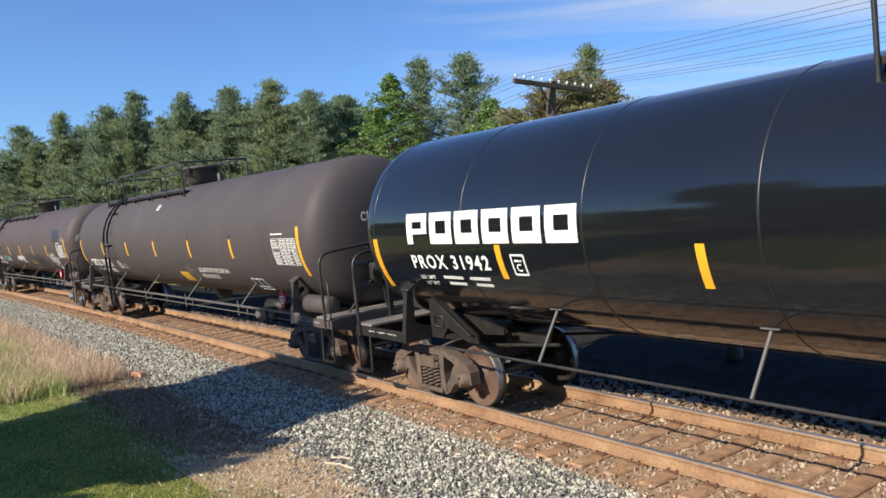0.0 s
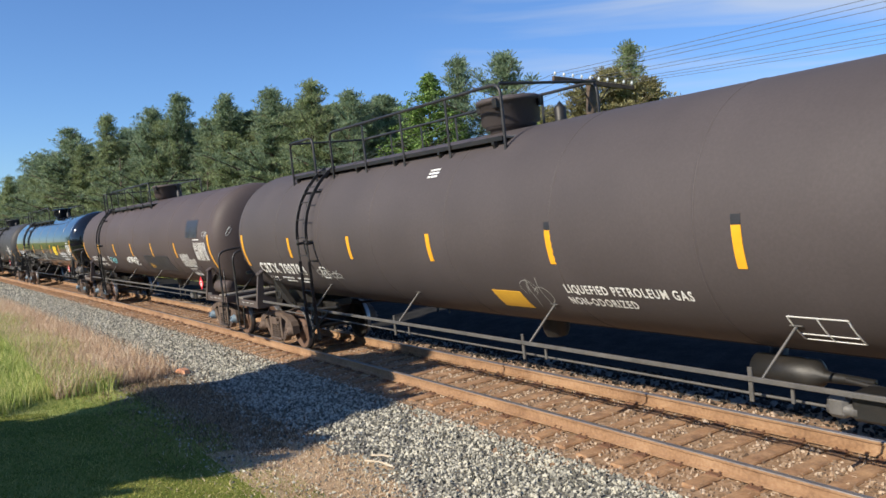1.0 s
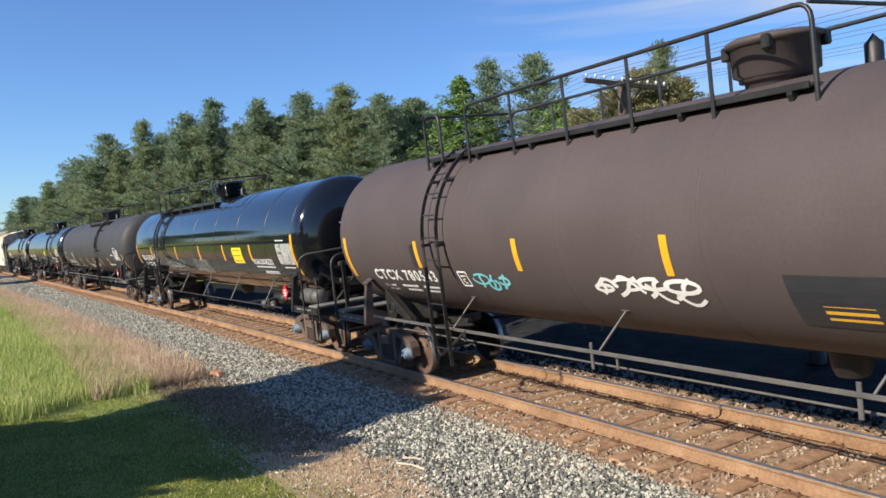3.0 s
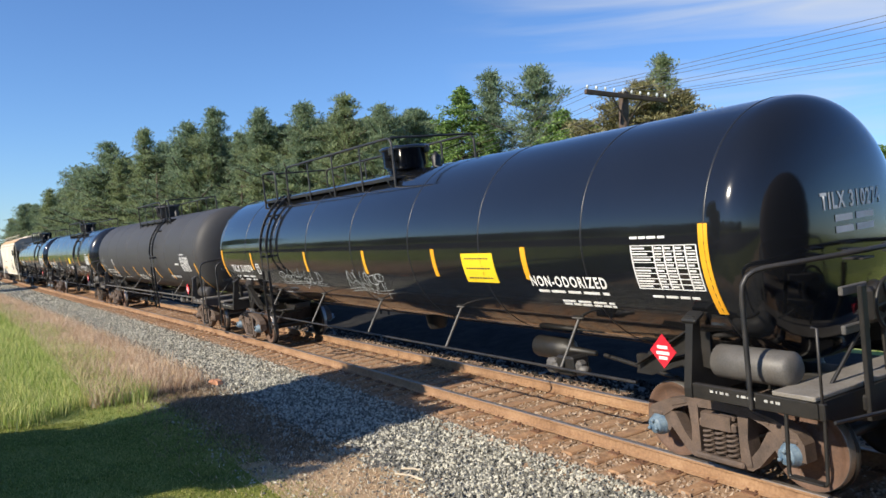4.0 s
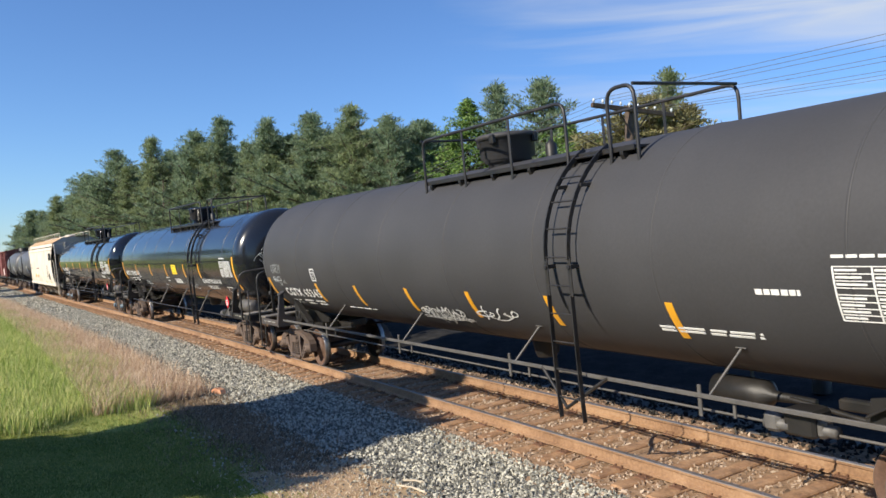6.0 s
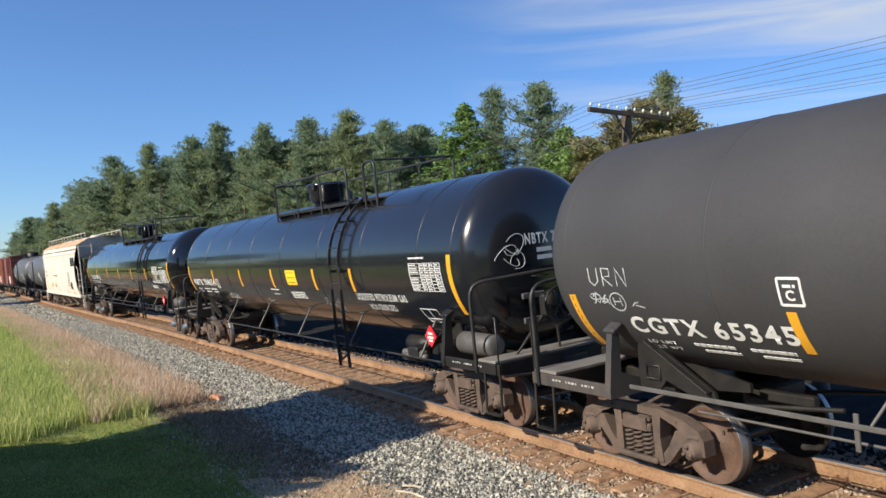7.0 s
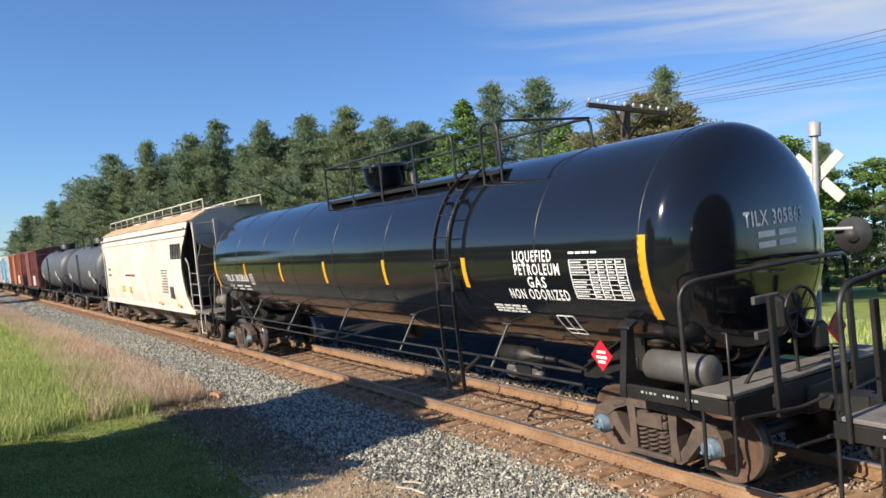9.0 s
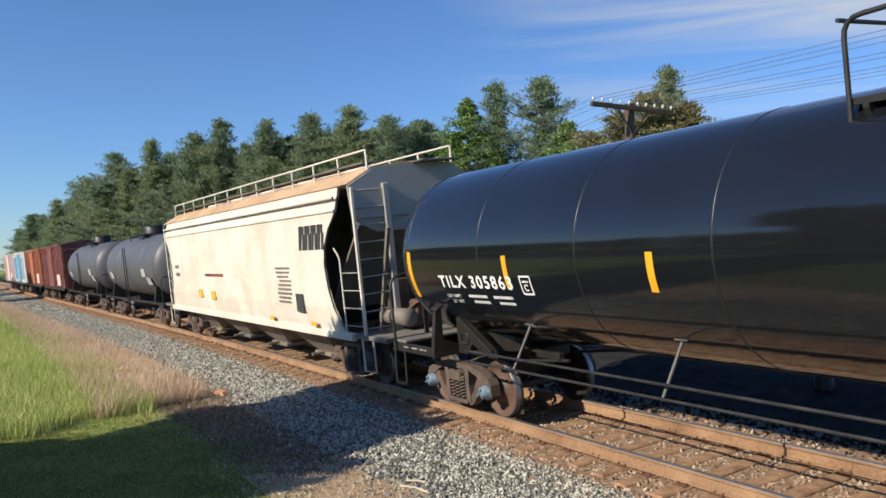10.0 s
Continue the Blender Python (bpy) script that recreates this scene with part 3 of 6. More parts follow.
    mi[(u < -5.0 + np.minimum(c[:, 0] + 14, 0) * 0.016) & (c[:, 0] < -15.5 + 0.6 * c[:, 1] * 0.5)] = 4
    mi[(u < -9.0) & (c[:, 0] > -100) & (u > -40)] = 6      # unseen ground behind the camera, darkened to blacken the tanks' reflections
    # beyond the track the shade under the train is painted into the ground
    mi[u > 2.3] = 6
    mi[(u > 6.6) & ((c[:, 0] > -15) | (u > 12))] = 4
    mi[u > 40] = 5
    me.polygons.foreach_set("material_index", mi)
    tagged(new("ground", me), "flat ground with ballast bed, dry verge and grass", "ground", kind="structure")


ground()


# ---------- tank cars ----------
R, ZC, HEAD_X, SHELL_X = 1.46, 2.66, 9.5, 8.85     # tank radius, axis height, half length with and without heads
DISH = 2.8        # how tight the heads' rounded edge is
NOSE, TAIL = [0.0], [0.0]       # how much longer the leading and trailing halves of the car in hand are


def skin(x, phi, lift=0.006):
    """A point on the near side of a tank: phi degrees above the axis."""
    a, r = radians(phi), R + lift
    ax = x - NOSE[0] if x > 0 else -x - TAIL[0]
    if ax > SHELL_X:
        r = R * max(0.0, 1 - min(1.0, (ax - SHELL_X) / (HEAD_X - SHELL_X)) ** DISH) ** (1 / DISH) + lift
    return (x, -r * math.cos(a), ZC + r * math.sin(a))


def head_point(y, z, lift=0.006):
    """A point on the leading head."""
    rr = min(0.999, math.hypot(y, z - ZC) / R)
    return (NOSE[0] + SHELL_X + (HEAD_X - SHELL_X) * (1 - rr ** DISH) ** (1 / DISH) + lift, y, z)


def plate(geo, x0, x1, p0, p1, lift=0.006, mi=0):
    """A thin curved sheet on the tank's side, with edges."""
    n = max(2, int(abs(p1 - p0) / 4) + 1)
    top = [skin(x, p0 + (p1 - p0) * k / n, lift) for k in range(n + 1) for x in (x0, x1)]
    low = [skin(x, p0 + (p1 - p0) * k / n, 0.0) for k in range(n + 1) for x in (x0, x1)]
    o = len(top)
    fs = []
    for k in range(n):
        a = 2 * k
        fs.append((a, a + 1, a + 3, a + 2))
        fs.append((a, a + 2, o + a + 2, o + a))
        fs.append((a + 1, a + 3, o + a + 3, o + a + 1))
    fs += [(0, 1, o + 1, o), (2 * n, 2 * n + 1, o + 2 * n + 1, o + 2 * n)]
    geo.add(top + low, fs, mi=mi)


def letters(text, size, sx=1.0, gap=1.0):
    cu = bpy.data.curves.new("letters", "FONT")
    cu.body, cu.size, cu.space_character, cu.offset = text, size * 1.4, gap, size * 0.04
    cu.resolution_u = 3
    ob = bpy.data.objects.new("letters", cu)
    me = bpy.data.meshes.new_from_object(ob)
    bpy.data.objects.remove(ob)
    bpy.data.curves.remove(cu)
    me.transform(Matrix.Diagonal((sx, 1, 1, 1)))
    return me


def lettering(text, x, phi, size, mat, parent, sx=0.8, width=None, head=None, label=""):
    """Stencilled words on the side from x on, or on the leading head round (y, z)."""
    me = letters(text, size, sx, 1.22)
    xs = [v.co.x for v in me.vertices]
    if width:
        me.transform(Matrix.Diagonal((width / (max(xs) - min(xs)), 1, 1, 1)))
    bm = bmesh.new()
    bm.from_mesh(me)
    lo, hi = min(v.co.y for v in bm.verts), max(v.co.y for v in bm.verts)
    k = lo + 0.05
    while k < hi:
        bmesh.ops.bisect_plane(bm, geom=bm.verts[:] + bm.edges[:] + bm.faces[:], plane_co=(0, k, 0), plane_no=(0, 1, 0))
        k += 0.05
    mid = (min(v.co.x for v in bm.verts) + max(v.co.x for v in bm.verts)) / 2
    for v in bm.verts:
        if head:
            v.co = head_point(head[0] + v.co.x - mid, head[1] + v.co.y)
        else:
            v.co = skin(x + v.co.x, phi + math.degrees(v.co.y / R))
    bm.to_mesh(me)
    bm.free()
    me.materials.clear()
    me.materials.append(mat)
    return tagged(part("lettering", me, None, parent, label), kind="stuff")


def bars(geo, x0, x1, p0, p1, rows, seed, words=4):
    """Small print that cannot be read: rows of bars."""
    rng = random.Random(seed)
    h = (p1 - p0) / rows
    for r in range(rows):
        x = x0
        while x < x1 - 0.02:
            w = min(x1 - x, (x1 - x0) / words * rng.uniform(0.6, 1.3))
            plate(geo, x, x + w * 0.82, p0 + h * r + h * 0.25, p0 + h * r + h * 0.8)
            x += w


def bars_at(geo, x0, x1, p0, p1, n=9):
    """A row of small dark marks on a panel."""
    for k in range(n):
        x = x0 + (x1 - x0) * k / n
        plate(geo, x, x + (x1 - x0) / n * 0.62, p0, p1, 0.011)


def ribbon(geo, pts, w):
    """A paint stroke over points (x, phi) on the side, w metres wide."""
    P = [Vector(skin(x, p, 0.008)) for x, p in pts]
    N = [Vector((0, q.y, q.z - ZC)).normalized() for q in P]
    vs = []
    for i, q in enumerate(P):
        d = (P[min(i + 1, len(P) - 1)] - P[max(i - 1, 0)]).normalized()
        s = d.cross(N[i]) * (w / 2)
        vs += [q + s, q - s]
    geo.add(vs, [(2 * i, 2 * i + 1, 2 * i + 3, 2 * i + 2) for i in range(len(P) - 1)])


def scrawl(x0, x1, p0, p1, seed, strokes, w, mat, parent, label):
    """A sprayed tag: slashes, hooks and loops crowded together that spell nothing."""
    rng = random.Random(seed)
    g = Geo()
    cp, hp = (p0 + p1) / 2, (p1 - p0) / 2
    step = (x1 - x0) / strokes
    for s in range(strokes):
        cx = x0 + step * (s + 0.5)
        tilt = rng.uniform(0.1, 0.45) * step
        tall = rng.uniform(0.55, 1.0)
        # slash
        ribbon(g, [(cx - tilt + 2 * tilt * k / 6 + 0.1 * step * math.sin(k), cp + hp * tall * (2 * k / 6 - 1)) for k in range(7)], w)
        # loop
        a0, turns = rng.uniform(0, 6.28), rng.uniform(0.55, 1.1) * rng.choice((-1, 1))
        rx, rp, oy = step * rng.uniform(0.35, 0.75), hp * rng.uniform(0.25, 0.6), hp * rng.uniform(-0.4, 0.4)
        ribbon(g, [(cx + rx * math.cos(a0 + turns * 6.28 * k / 14), cp + oy + rp * math.sin(a0 + turns * 6.28 * k / 14)) for k in range(15)], w * rng.uniform(0.7, 1.1))
        # hook
        if rng.random() < 0.7:
            b = rng.uniform(-0.8, 0.2)
            ribbon(g, [(cx + step * (0.9 * k / 8 - 0.3), cp + hp * (b + 0.7 * math.sin(3.0 * k / 8 + s))) for k in range(9)], w * 0.8)
    if strokes > 4:
        for d in (0.1, 0.22):
            ribbon(g, [(x0 - 0.12 + (x1 - x0 + 0.3) * k / 10, p0 + hp * (d * 2 + 0.1 * math.sin(k * 0.8 + seed))) for k in range(11)], w * 0.7)
    return tagged(part("graffiti", g, mat, parent, label), kind="stuff")


# wheels and trucks, made once and shared
WHEEL_R = 0.457


def wheelset_mesh():
    g = Geo()
    g.lathe([(-1.06, 0.0), (-1.06, 0.075), (1.06, 0.075), (1.06, 0.0)], (0, 0, 0), "y", 14, mi=2)
    for s in (-1, 1):
        rim = [(0.665, 0.0), (0.665, 0.13), (0.70, 0.15), (0.735, 0.30), (0.70, 0.39), (0.665, 0.40), (0.665, 0.455), (0.675, 0.483), (0.695, 0.483), (0.712, 0.46)]
        g.lathe([(s * a, r) for a, r in rim], (0, 0, 0), "y", 40, mi=2)
        g.lathe([(s * 0.712, 0.46), (s * 0.80, 0.455), (s * 0.808, 0.447)], (0, 0, 0), "y", 40, mi=1)
        face = [(0.808, 0.447), (0.805, 0.40), (0.775, 0.375), (0.755, 0.30), (0.80, 0.17), (0.85, 0.14), (0.85, 0.0)]
        g.lathe([(s * a, r) for a, r in face], (0, 0, 0), "y", 40)
        for k in range(3):
            a = k * 2.09 + 0.4
            g.box((0.25 * math.sin(a), s * 0.79, 0.25 * math.cos(a)), (0.05, 0.012, 0.03), 0.003)
    return g.mesh("wheelset", [M["wheel"], M["tread"], M["frame"]])


def side_frame_mesh():
    """Cast frame: bowed top member, diagonal tension legs, columns round the springs, hooked ends over the bearings."""
    g = Geo()
    for k in (1, -1):
        g.prism([(k * u, w) for u, w in ((0.0, 0.86), (0.44, 0.85), (0.74, 0.78), (0.98, 0.68), (1.05, 0.58), (1.06, 0.4), (1.0, 0.4), (0.985, 0.54), (0.92, 0.585), (0.8, 0.57), (0.62, 0.69), (0.42, 0.755), (0.0, 0.765))], -0.085, 0.085)
        g.prism([(k * u, w) for u, w in ((0.7, 0.655), (0.8, 0.575), (0.785, 0.42), (0.73, 0.4), (0.7, 0.46), (0.5, 0.24), (0.4, 0.17), (0.27, 0.17), (0.27, 0.26), (0.37, 0.29), (0.5, 0.43), (0.62, 0.63))], -0.075, 0.075)
        g.prism([(k * u, w) for u, w in ((0.27, 0.2), (0.27, 0.8), (0.41, 0.8), (0.38, 0.5), (0.41, 0.22))], -0.09, 0.09)
        g.box((k * 0.9, 0, 0.595), (0.17, 0.2, 0.05), 0.015)
        g.box((k * 0.55, -0.085, 0.77), (0.24, 0.02, 0.05), 0.008, Matrix.Rotation(k * 0.28, 4, "Y"))
    g.box((0, 0, 0.215), (0.66, 0.27, 0.07), 0.02)
    g.box((0, -0.01, 0.6), (0.5, 0.22, 0.1), 0.02)
    g.box((0, -0.04, 0.7), (0.46, 0.12, 0.05), 0.012)
    return g.mesh("side_frame", M["truck"])


def spring_mesh():
    g = Geo()
    pts = [(0.058 * math.cos(k * 0.785), 0.058 * math.sin(k * 0.785), 0.25 + 0.3 * k / 44) for k in range(45)]
    return g.path(pts, 0.017, 6).mesh("spring", M["truck"])


def cap_mesh():
    g = Geo()
    g.lathe([(0.02, 0.13), (-0.06, 0.13), (-0.075, 0.105), (-0.13, 0.1), (-0.145, 0.08), (-0.15, 0.0)], (0, 0, 0), "y", 18)
    for k in range(3):
        a = k * 2.094
        g.lathe([(-0.15, 0.022), (-0.18, 0.022), (-0.18, 0.0)], (0.06 * math.sin(a), 0, 0.06 * math.cos(a)), "y", 6)
    return g


def bolster_mesh():
    g = Geo()
    g.prism([(-1.13, 0.56), (-1.13, 0.72), (-0.5, 0.83), (0.5, 0.83), (1.13, 0.72), (1.13, 0.56), (0.6, 0.42), (-0.6, 0.42)], -0.2, 0.2, "yz")
    g.lathe([(0.8, 0.2), (0.93, 0.2), (0.93, 0.0)], (0, 0, 0), "z", 16)
    for s in (-1, 1):
        g.box((s * 0.36, 0, 0.34), (0.08, 1.5, 0.09), 0.015)
        g.path([(s * 0.36, -0.7, 0.34), (s * 0.5, -0.72, 0.42), (s * 0.46, -0.75, 0.62)], 0.025, 6)
        g.box((s * 0.44, -0.75, 0.44), (0.07, 0.08, 0.26), 0.015)
        g.box((s * 0.44, 0.75, 0.44), (0.07, 0.08, 0.26), 0.015)
    return g.mesh("bolster", M["truck"])


WHEELSET, SIDE_FRAME, SPRING, BOLSTER = wheelset_mesh(), side_frame_mesh(), spring_mesh(), bolster_mesh()
CAPS = {False: cap_mesh().mesh("bearing_cap", M["truck"]), True: cap_mesh().mesh("bearing_cap", M["cap"])}
ROLLING = []     # every wheelset, with its car


def truck(car, x, bright=False):
    t = new("truck", BOLSTER)
    t.parent = car
    t.matrix_basis = pose(x, 0, 0)
    for s in (-1, 1):
        part("side_frame", SIDE_FRAME, None, t, at=pose(0, s * 1.0, 0, rz=0 if s < 0 else 180))
        for k in (-0.16, 0.0, 0.16):
            for d in (-0.055, 0.055):
                part("spring", SPRING, None, t, at=pose(k, s * 1.0 + d, 0))
        for a in (-0.89, 0.89):
            part("bearing_cap", CAPS[bright], None, t, "pale blue bearing cap" if bright else "", at=pose(a, s * 1.03, WHEEL_R, rz=0 if s < 0 else 180))
    for a in (-0.89, 0.89):
        w = part("wheelset", WHEELSET, None, t, at=pose(a, 0, WHEEL_R))
        ROLLING.append((w, a, (ROLLING and len(ROLLING) * 37 % 360) or 0))
    return t


def coupler_mesh():
    g = Geo()
    g.box((0.25, 0, 0.87), (0.7, 0.16, 0.18), 0.03)
    g.prism([(0.5, -0.13), (0.62, -0.17), (0.80, -0.10), (0.84, 0.02), (0.74, 0.05), (0.72, 0.16), (0.60, 0.17), (0.5, 0.1)], 0.74, 1.01, "xy")
    g.path([(0.5, -0.12, 0.8), (0.56, -0.3, 0.62), (0.5, -0.9, 0.62)], 0.018, 6, 0.1)
    g.path([(0.3, 0.22, 0.8), (0.62, 0.24, 0.62), (0.78, 0.1, 0.36), (0.9, 0.02, 0.45)], 0.026, 6, 0.15)
    return g.mesh("coupler", M["frame"])


COUPLER = coupler_mesh()


def tank_shell(paint, parent, head=True):
    g = Geo()
    prof = []
    dish = []
    for k in range(21):
        a = math.pi / 2 * k / 20
        dish.append(((HEAD_X - SHELL_X) * math.cos(a) ** (2 / DISH), R * math.sin(a) ** (2 / DISH)))
    prof += [(-TAIL[0] - SHELL_X - d, r) for d, r in dish]
    prof += [(x, R) for x in np.linspace(-SHELL_X - TAIL[0], SHELL_X + NOSE[0], 14)[1:-1]]
    prof += [(NOSE[0] + SHELL_X + d, r) for d, r in reversed(dish)]
    g.lathe(prof, (0, 0, ZC), "x", 96)
    tank = part("tank", g, paint, parent)
    for x in (-SHELL_X - TAIL[0] + 0.02, -6.9, -4.6, -2.4, 0.0, 2.4, 4.6, 6.9, SHELL_X + NOSE[0] - 0.02):
        w = Geo()      # a raised, rounded weld bead
        w.lathe([(x + 0.016 * math.cos(a), R - 0.003 + 0.0095 * math.sin(a)) for a in np.linspace(math.pi, 0, 7)], (0, 0, ZC), "x", 96)
        part("weld_seam", w, M["bead"] if paint in (M["black"], M["black2"]) else paint, tank)
    return tank


def ladder(parent, x, mat, side=-1, low=0.62):
    """Side ladder that follows the tank's curve and drops straight to the sill."""
    arc = []
    for p in range(60, -6, -6):
        a = radians(p)
        arc.append((side * (R + 0.13) * math.cos(a), ZC + (R + 0.13) * math.sin(a)))
    arc += [(side * (R + 0.13), 2.2), (side * (R + 0.12), 1.2), (side * (R + 0.1), low)]
    lad = new("ladder")
    lad.parent = parent
    for dx in (-0.23, 0.23):
        g = Geo()
        for (ya, za), (yb, zb) in zip(arc, arc[1:]):
            v = Vector((0, yb - ya, zb - za))
            rot = Vector((0, 0, 1)).rotation_difference(v.normalized()).to_matrix().to_4x4()
            g.box((x + dx, (ya + yb) / 2, (za + zb) / 2), (0.018, 0.065, v.length + 0.02), 0.004, rot)
        part("rail", g, mat, lad)
    length = 0.0
    nxt = 0.2
    for (ya, za), (yb, zb) in zip(arc, arc[1:]):
        seg = math.hypot(yb - ya, zb - za)
        while nxt < length + seg:
            k = (nxt - length) / seg
            y, z = ya + (yb - ya) * k, za + (zb - za) * k
            part("rung", Geo().path([(x - 0.25, y, z), (x + 0.25, y, z)], 0.012, 6), mat, lad)
            nxt += 0.36
        length += seg
    for z in (ZC + 0.9, ZC - 0.1):
        dy = math.sqrt(R * R - (z - ZC) ** 2)
        for dx in (-0.23, 0.23):
            part("bracket", Geo().box((x + dx, side * (dy + 0.07), z), (0.05, 0.2, 0.05), 0.008), mat, lad)
    return lad


def platform(parent, x0, x1, lx, walk_mat):
    """Walkway over the tank with railings that open at the ladder."""
    top = new("top_platform")
    top.parent = parent
    z = ZC + R - 0.16
    for s in (-1, 1):
        part("walkway", Geo().box(((x0 + x1) / 2, s * 0.72, z), (x1 - x0, 0.3, 0.04), 0.008), walk_mat, top, "grated walkway")
        part("edge_beam", Geo().box(((x0 + x1) / 2, s * 0.885, z - 0.01), (x1 - x0, 0.03, 0.07), 0.006), M["frame"], top)
        for k in range(6):
            x = x0 + 0.2 + (x1 - x0 - 0.4) * k / 5
            part("bracket", Geo().prism([(0.55, z - 0.04), (0.92, z - 0.04), (0.92, z - 0.08), (0.86, z - 0.2)] if s > 0 else [(-0.55, z - 0.04), (-0.92, z - 0.04), (-0.92, z - 0.08), (-0.86, z - 0.2)], x - 0.03, x + 0.03, "yz"), M["frame"], top)
    hz = z + 0.74
    spans = [(x0 + 0.05, lx - 0.42), (lx + 0.42, x1 + 0.1)]
    spans = [(a, b) for a, b in spans if b - a > 0.35]
    runs = [(-0.92, s) for s in spans] + [(0.92, (x0 + 0.05, x1 + 0.1))]
    for y, (a, b) in runs:
        rail = part("handrail", Geo().path([(a, y, z - 0.2), (a, y, hz), (b, y, hz), (b, y, z - 0.2)], 0.025, 8, 0.18), M["pipe"], top)
        n = max(1, round((b - a) / 1.35))
        for k in range(1, n):
            x = a + (b - a) * k / n
            part("post", Geo().box((x, y, (z - 0.2 + hz) / 2), (0.05, 0.02, hz - z + 0.2), 0.004), M["pipe"], top)
    for x in (x0, x1 + 0.08):
        part("end_rail", Geo().path([(x, -0.92, hz), (x, 0.92, hz)], 0.022, 8), M["pipe"], top)
    return top


def dome(parent, x, paint):
    g = Geo()
    z = ZC + R
    g.lathe([(z - 0.25, 0.34), (z + 0.04, 0.34), (z + 0.04, 0.4), (z + 0.08, 0.4), (z + 0.11, 0.46), (z + 0.42, 0.47), (z + 0.43, 0.52), (z + 0.48, 0.52), (z + 0.51, 0.46), (z + 0.53, 0.0)], (x, 0, 0), "z", 32)
    d = part("dome", g, paint, parent)
    for k in range(4):
        a = k * math.pi / 2 + 0.5
        part("latch", Geo().box((x + 0.51 * math.cos(a), 0.51 * math.sin(a), z + 0.4), (0.1, 0.1, 0.16), 0.02), M["frame"], d)
    part("valve", Geo().lathe([(z - 0.1, 0.09), (z + 0.2, 0.09), (z + 0.24, 0.05), (z + 0.3, 0.0)], (x + 1.05, 0.1, 0), "z", 12), M["frame"], parent)


def end_gear(car, s, paint, brake, deck_mat, hand=0.0):
    """Stub sill, bolster, end platform, railing, steps and coupler at one end; s is +1 at the leading end."""
    F, P = M["frame"], M["pipe"]
    B = F if paint in (M["black"], M["black2"]) else paint
    part("stub_sill", Geo().box((s * 8.5, 0, 0.92), (2.5, 0.5, 0.32), 0.02), F, car)
    part("end_beam", Geo().prism([(-1.5, 1.02), (-1.5, 1.16), (1.5, 1.16), (1.5, 1.02), (0.6, 0.8), (-0.6, 0.8)], s * 9.72, s * 9.62, "yz"), B, car)
    part("deck", Geo().box((s * 9.46, 0, 1.19), (0.46, 2.96, 0.045), 0.008), deck_mat, car, "worn grated end walkway")
    for y in (-1.45, 1.45):
        beam = part("side_beam", Geo().box((s * 9.0, y, 1.08), (1.55, 0.06, 0.16), 0.01), B, car)
        if y < 0:
            g = Geo()
            for k, w in enumerate((0.05, 0.02, 0.06, 0.045, 0.0, 0.03, 0.07, 0.05, 0.025, 0.0, 0.05, 0.04, 0.06)):
                if w:
                    g.box((s * (8.5 + 0.066 * k), y - 0.032, 1.1), (w * 0.8, 0.005, 0.026), 0.001)
            tagged(part("print", g, M["dimwhite"], beam), kind="stuff")
        g = Geo()
        k = 1 if y > 0 else -1
        bx = s * 8.2
        g.prism([(k * 0.25, 1.0), (k * 1.5, 1.0), (k * 1.5, 1.1), (k * 1.38, 1.86), (k * 1.28, 1.86), (k * 1.3, 1.3), (k * 0.95, 1.16), (k * 0.25, 1.12)], bx - 0.05, bx + 0.05, "yz")
        g.box((bx, k * 1.33, 1.84), (0.2, 0.18, 0.06), 0.02, Matrix.Rotation(-k * 0.5, 4, "X"))
        part("saddle", g, B, car)
        w = Geo()
        w.prism([(bx - s * 0.06, 1.02), (bx - s * 0.06, 1.68), (bx - s * 0.3, 1.66), (bx - s * 1.22, 1.14), (bx - s * 1.25, 1.02), (bx - s * 1.0, 1.02), (bx - s * 0.5, 1.2), (bx - s * 0.34, 1.02)], k * 0.98, k * 1.02)
        w.box((bx - s * 0.72, k * 1.05, 1.4), (1.05, 0.12, 0.02), 0.004, Matrix.Rotation(-s * 0.51, 4, "Y"))
        w.prism([(bx - s * 0.05, 1.0), (bx - s * 1.4, 1.1), (bx - s * 1.4, 1.2), (bx - s * 0.05, 1.45)], k * 0.62, k * 0.66)
        w.path([(bx - s * 0.2, k * 1.03, 1.36), (bx - s * 0.42, k * 1.03, 1.36), (bx - s * 0.42, k * 1.03, 1.2), (bx - s * 0.2, k * 1.03, 1.2)], 0.016, 6, closed=True)
        part("saddle_web", w, F, car)
        # step
        x = s * 9.55
        part("step", Geo().path([(x - 0.2, y, 1.05), (x - 0.2, y * 1.02, 0.4), (x + 0.2, y * 1.02, 0.4), (x + 0.2, y, 1.05)], 0.02, 6, 0.05).box((x, y * 1.02, 0.41), (0.36, 0.09, 0.02), 0.003), F, car)
        part("grab_iron", Geo().path([(s * 9.68, y * 0.99, 1.1), (s * 9.74, y, 1.1), (s * 9.74, y, 1.85), (s * 9.68, y * 0.99, 1.85)], 0.014, 6), P, car)
    if paint in (M["black"], M["black2"]):
        for y in (-0.75, 0.62):
            part("end_post", Geo().box((s * 9.76, y, 1.5), (0.05, 0.09, 1.3), 0.008).box((s * 9.7, y, 1.02), (0.12, 0.12, 0.16), 0.02), F, car)
        part("uncoupling_lever", Geo().path([(s * 9.85, -1.45, 1.0), (s * 9.85, -0.5, 0.92), (s * 9.95, -0.2, 1.0)], 0.018, 6, 0.1).path([(s * 9.85, 1.45, 1.0), (s * 9.85, 0.4, 0.92)], 0.018, 6), P, car)
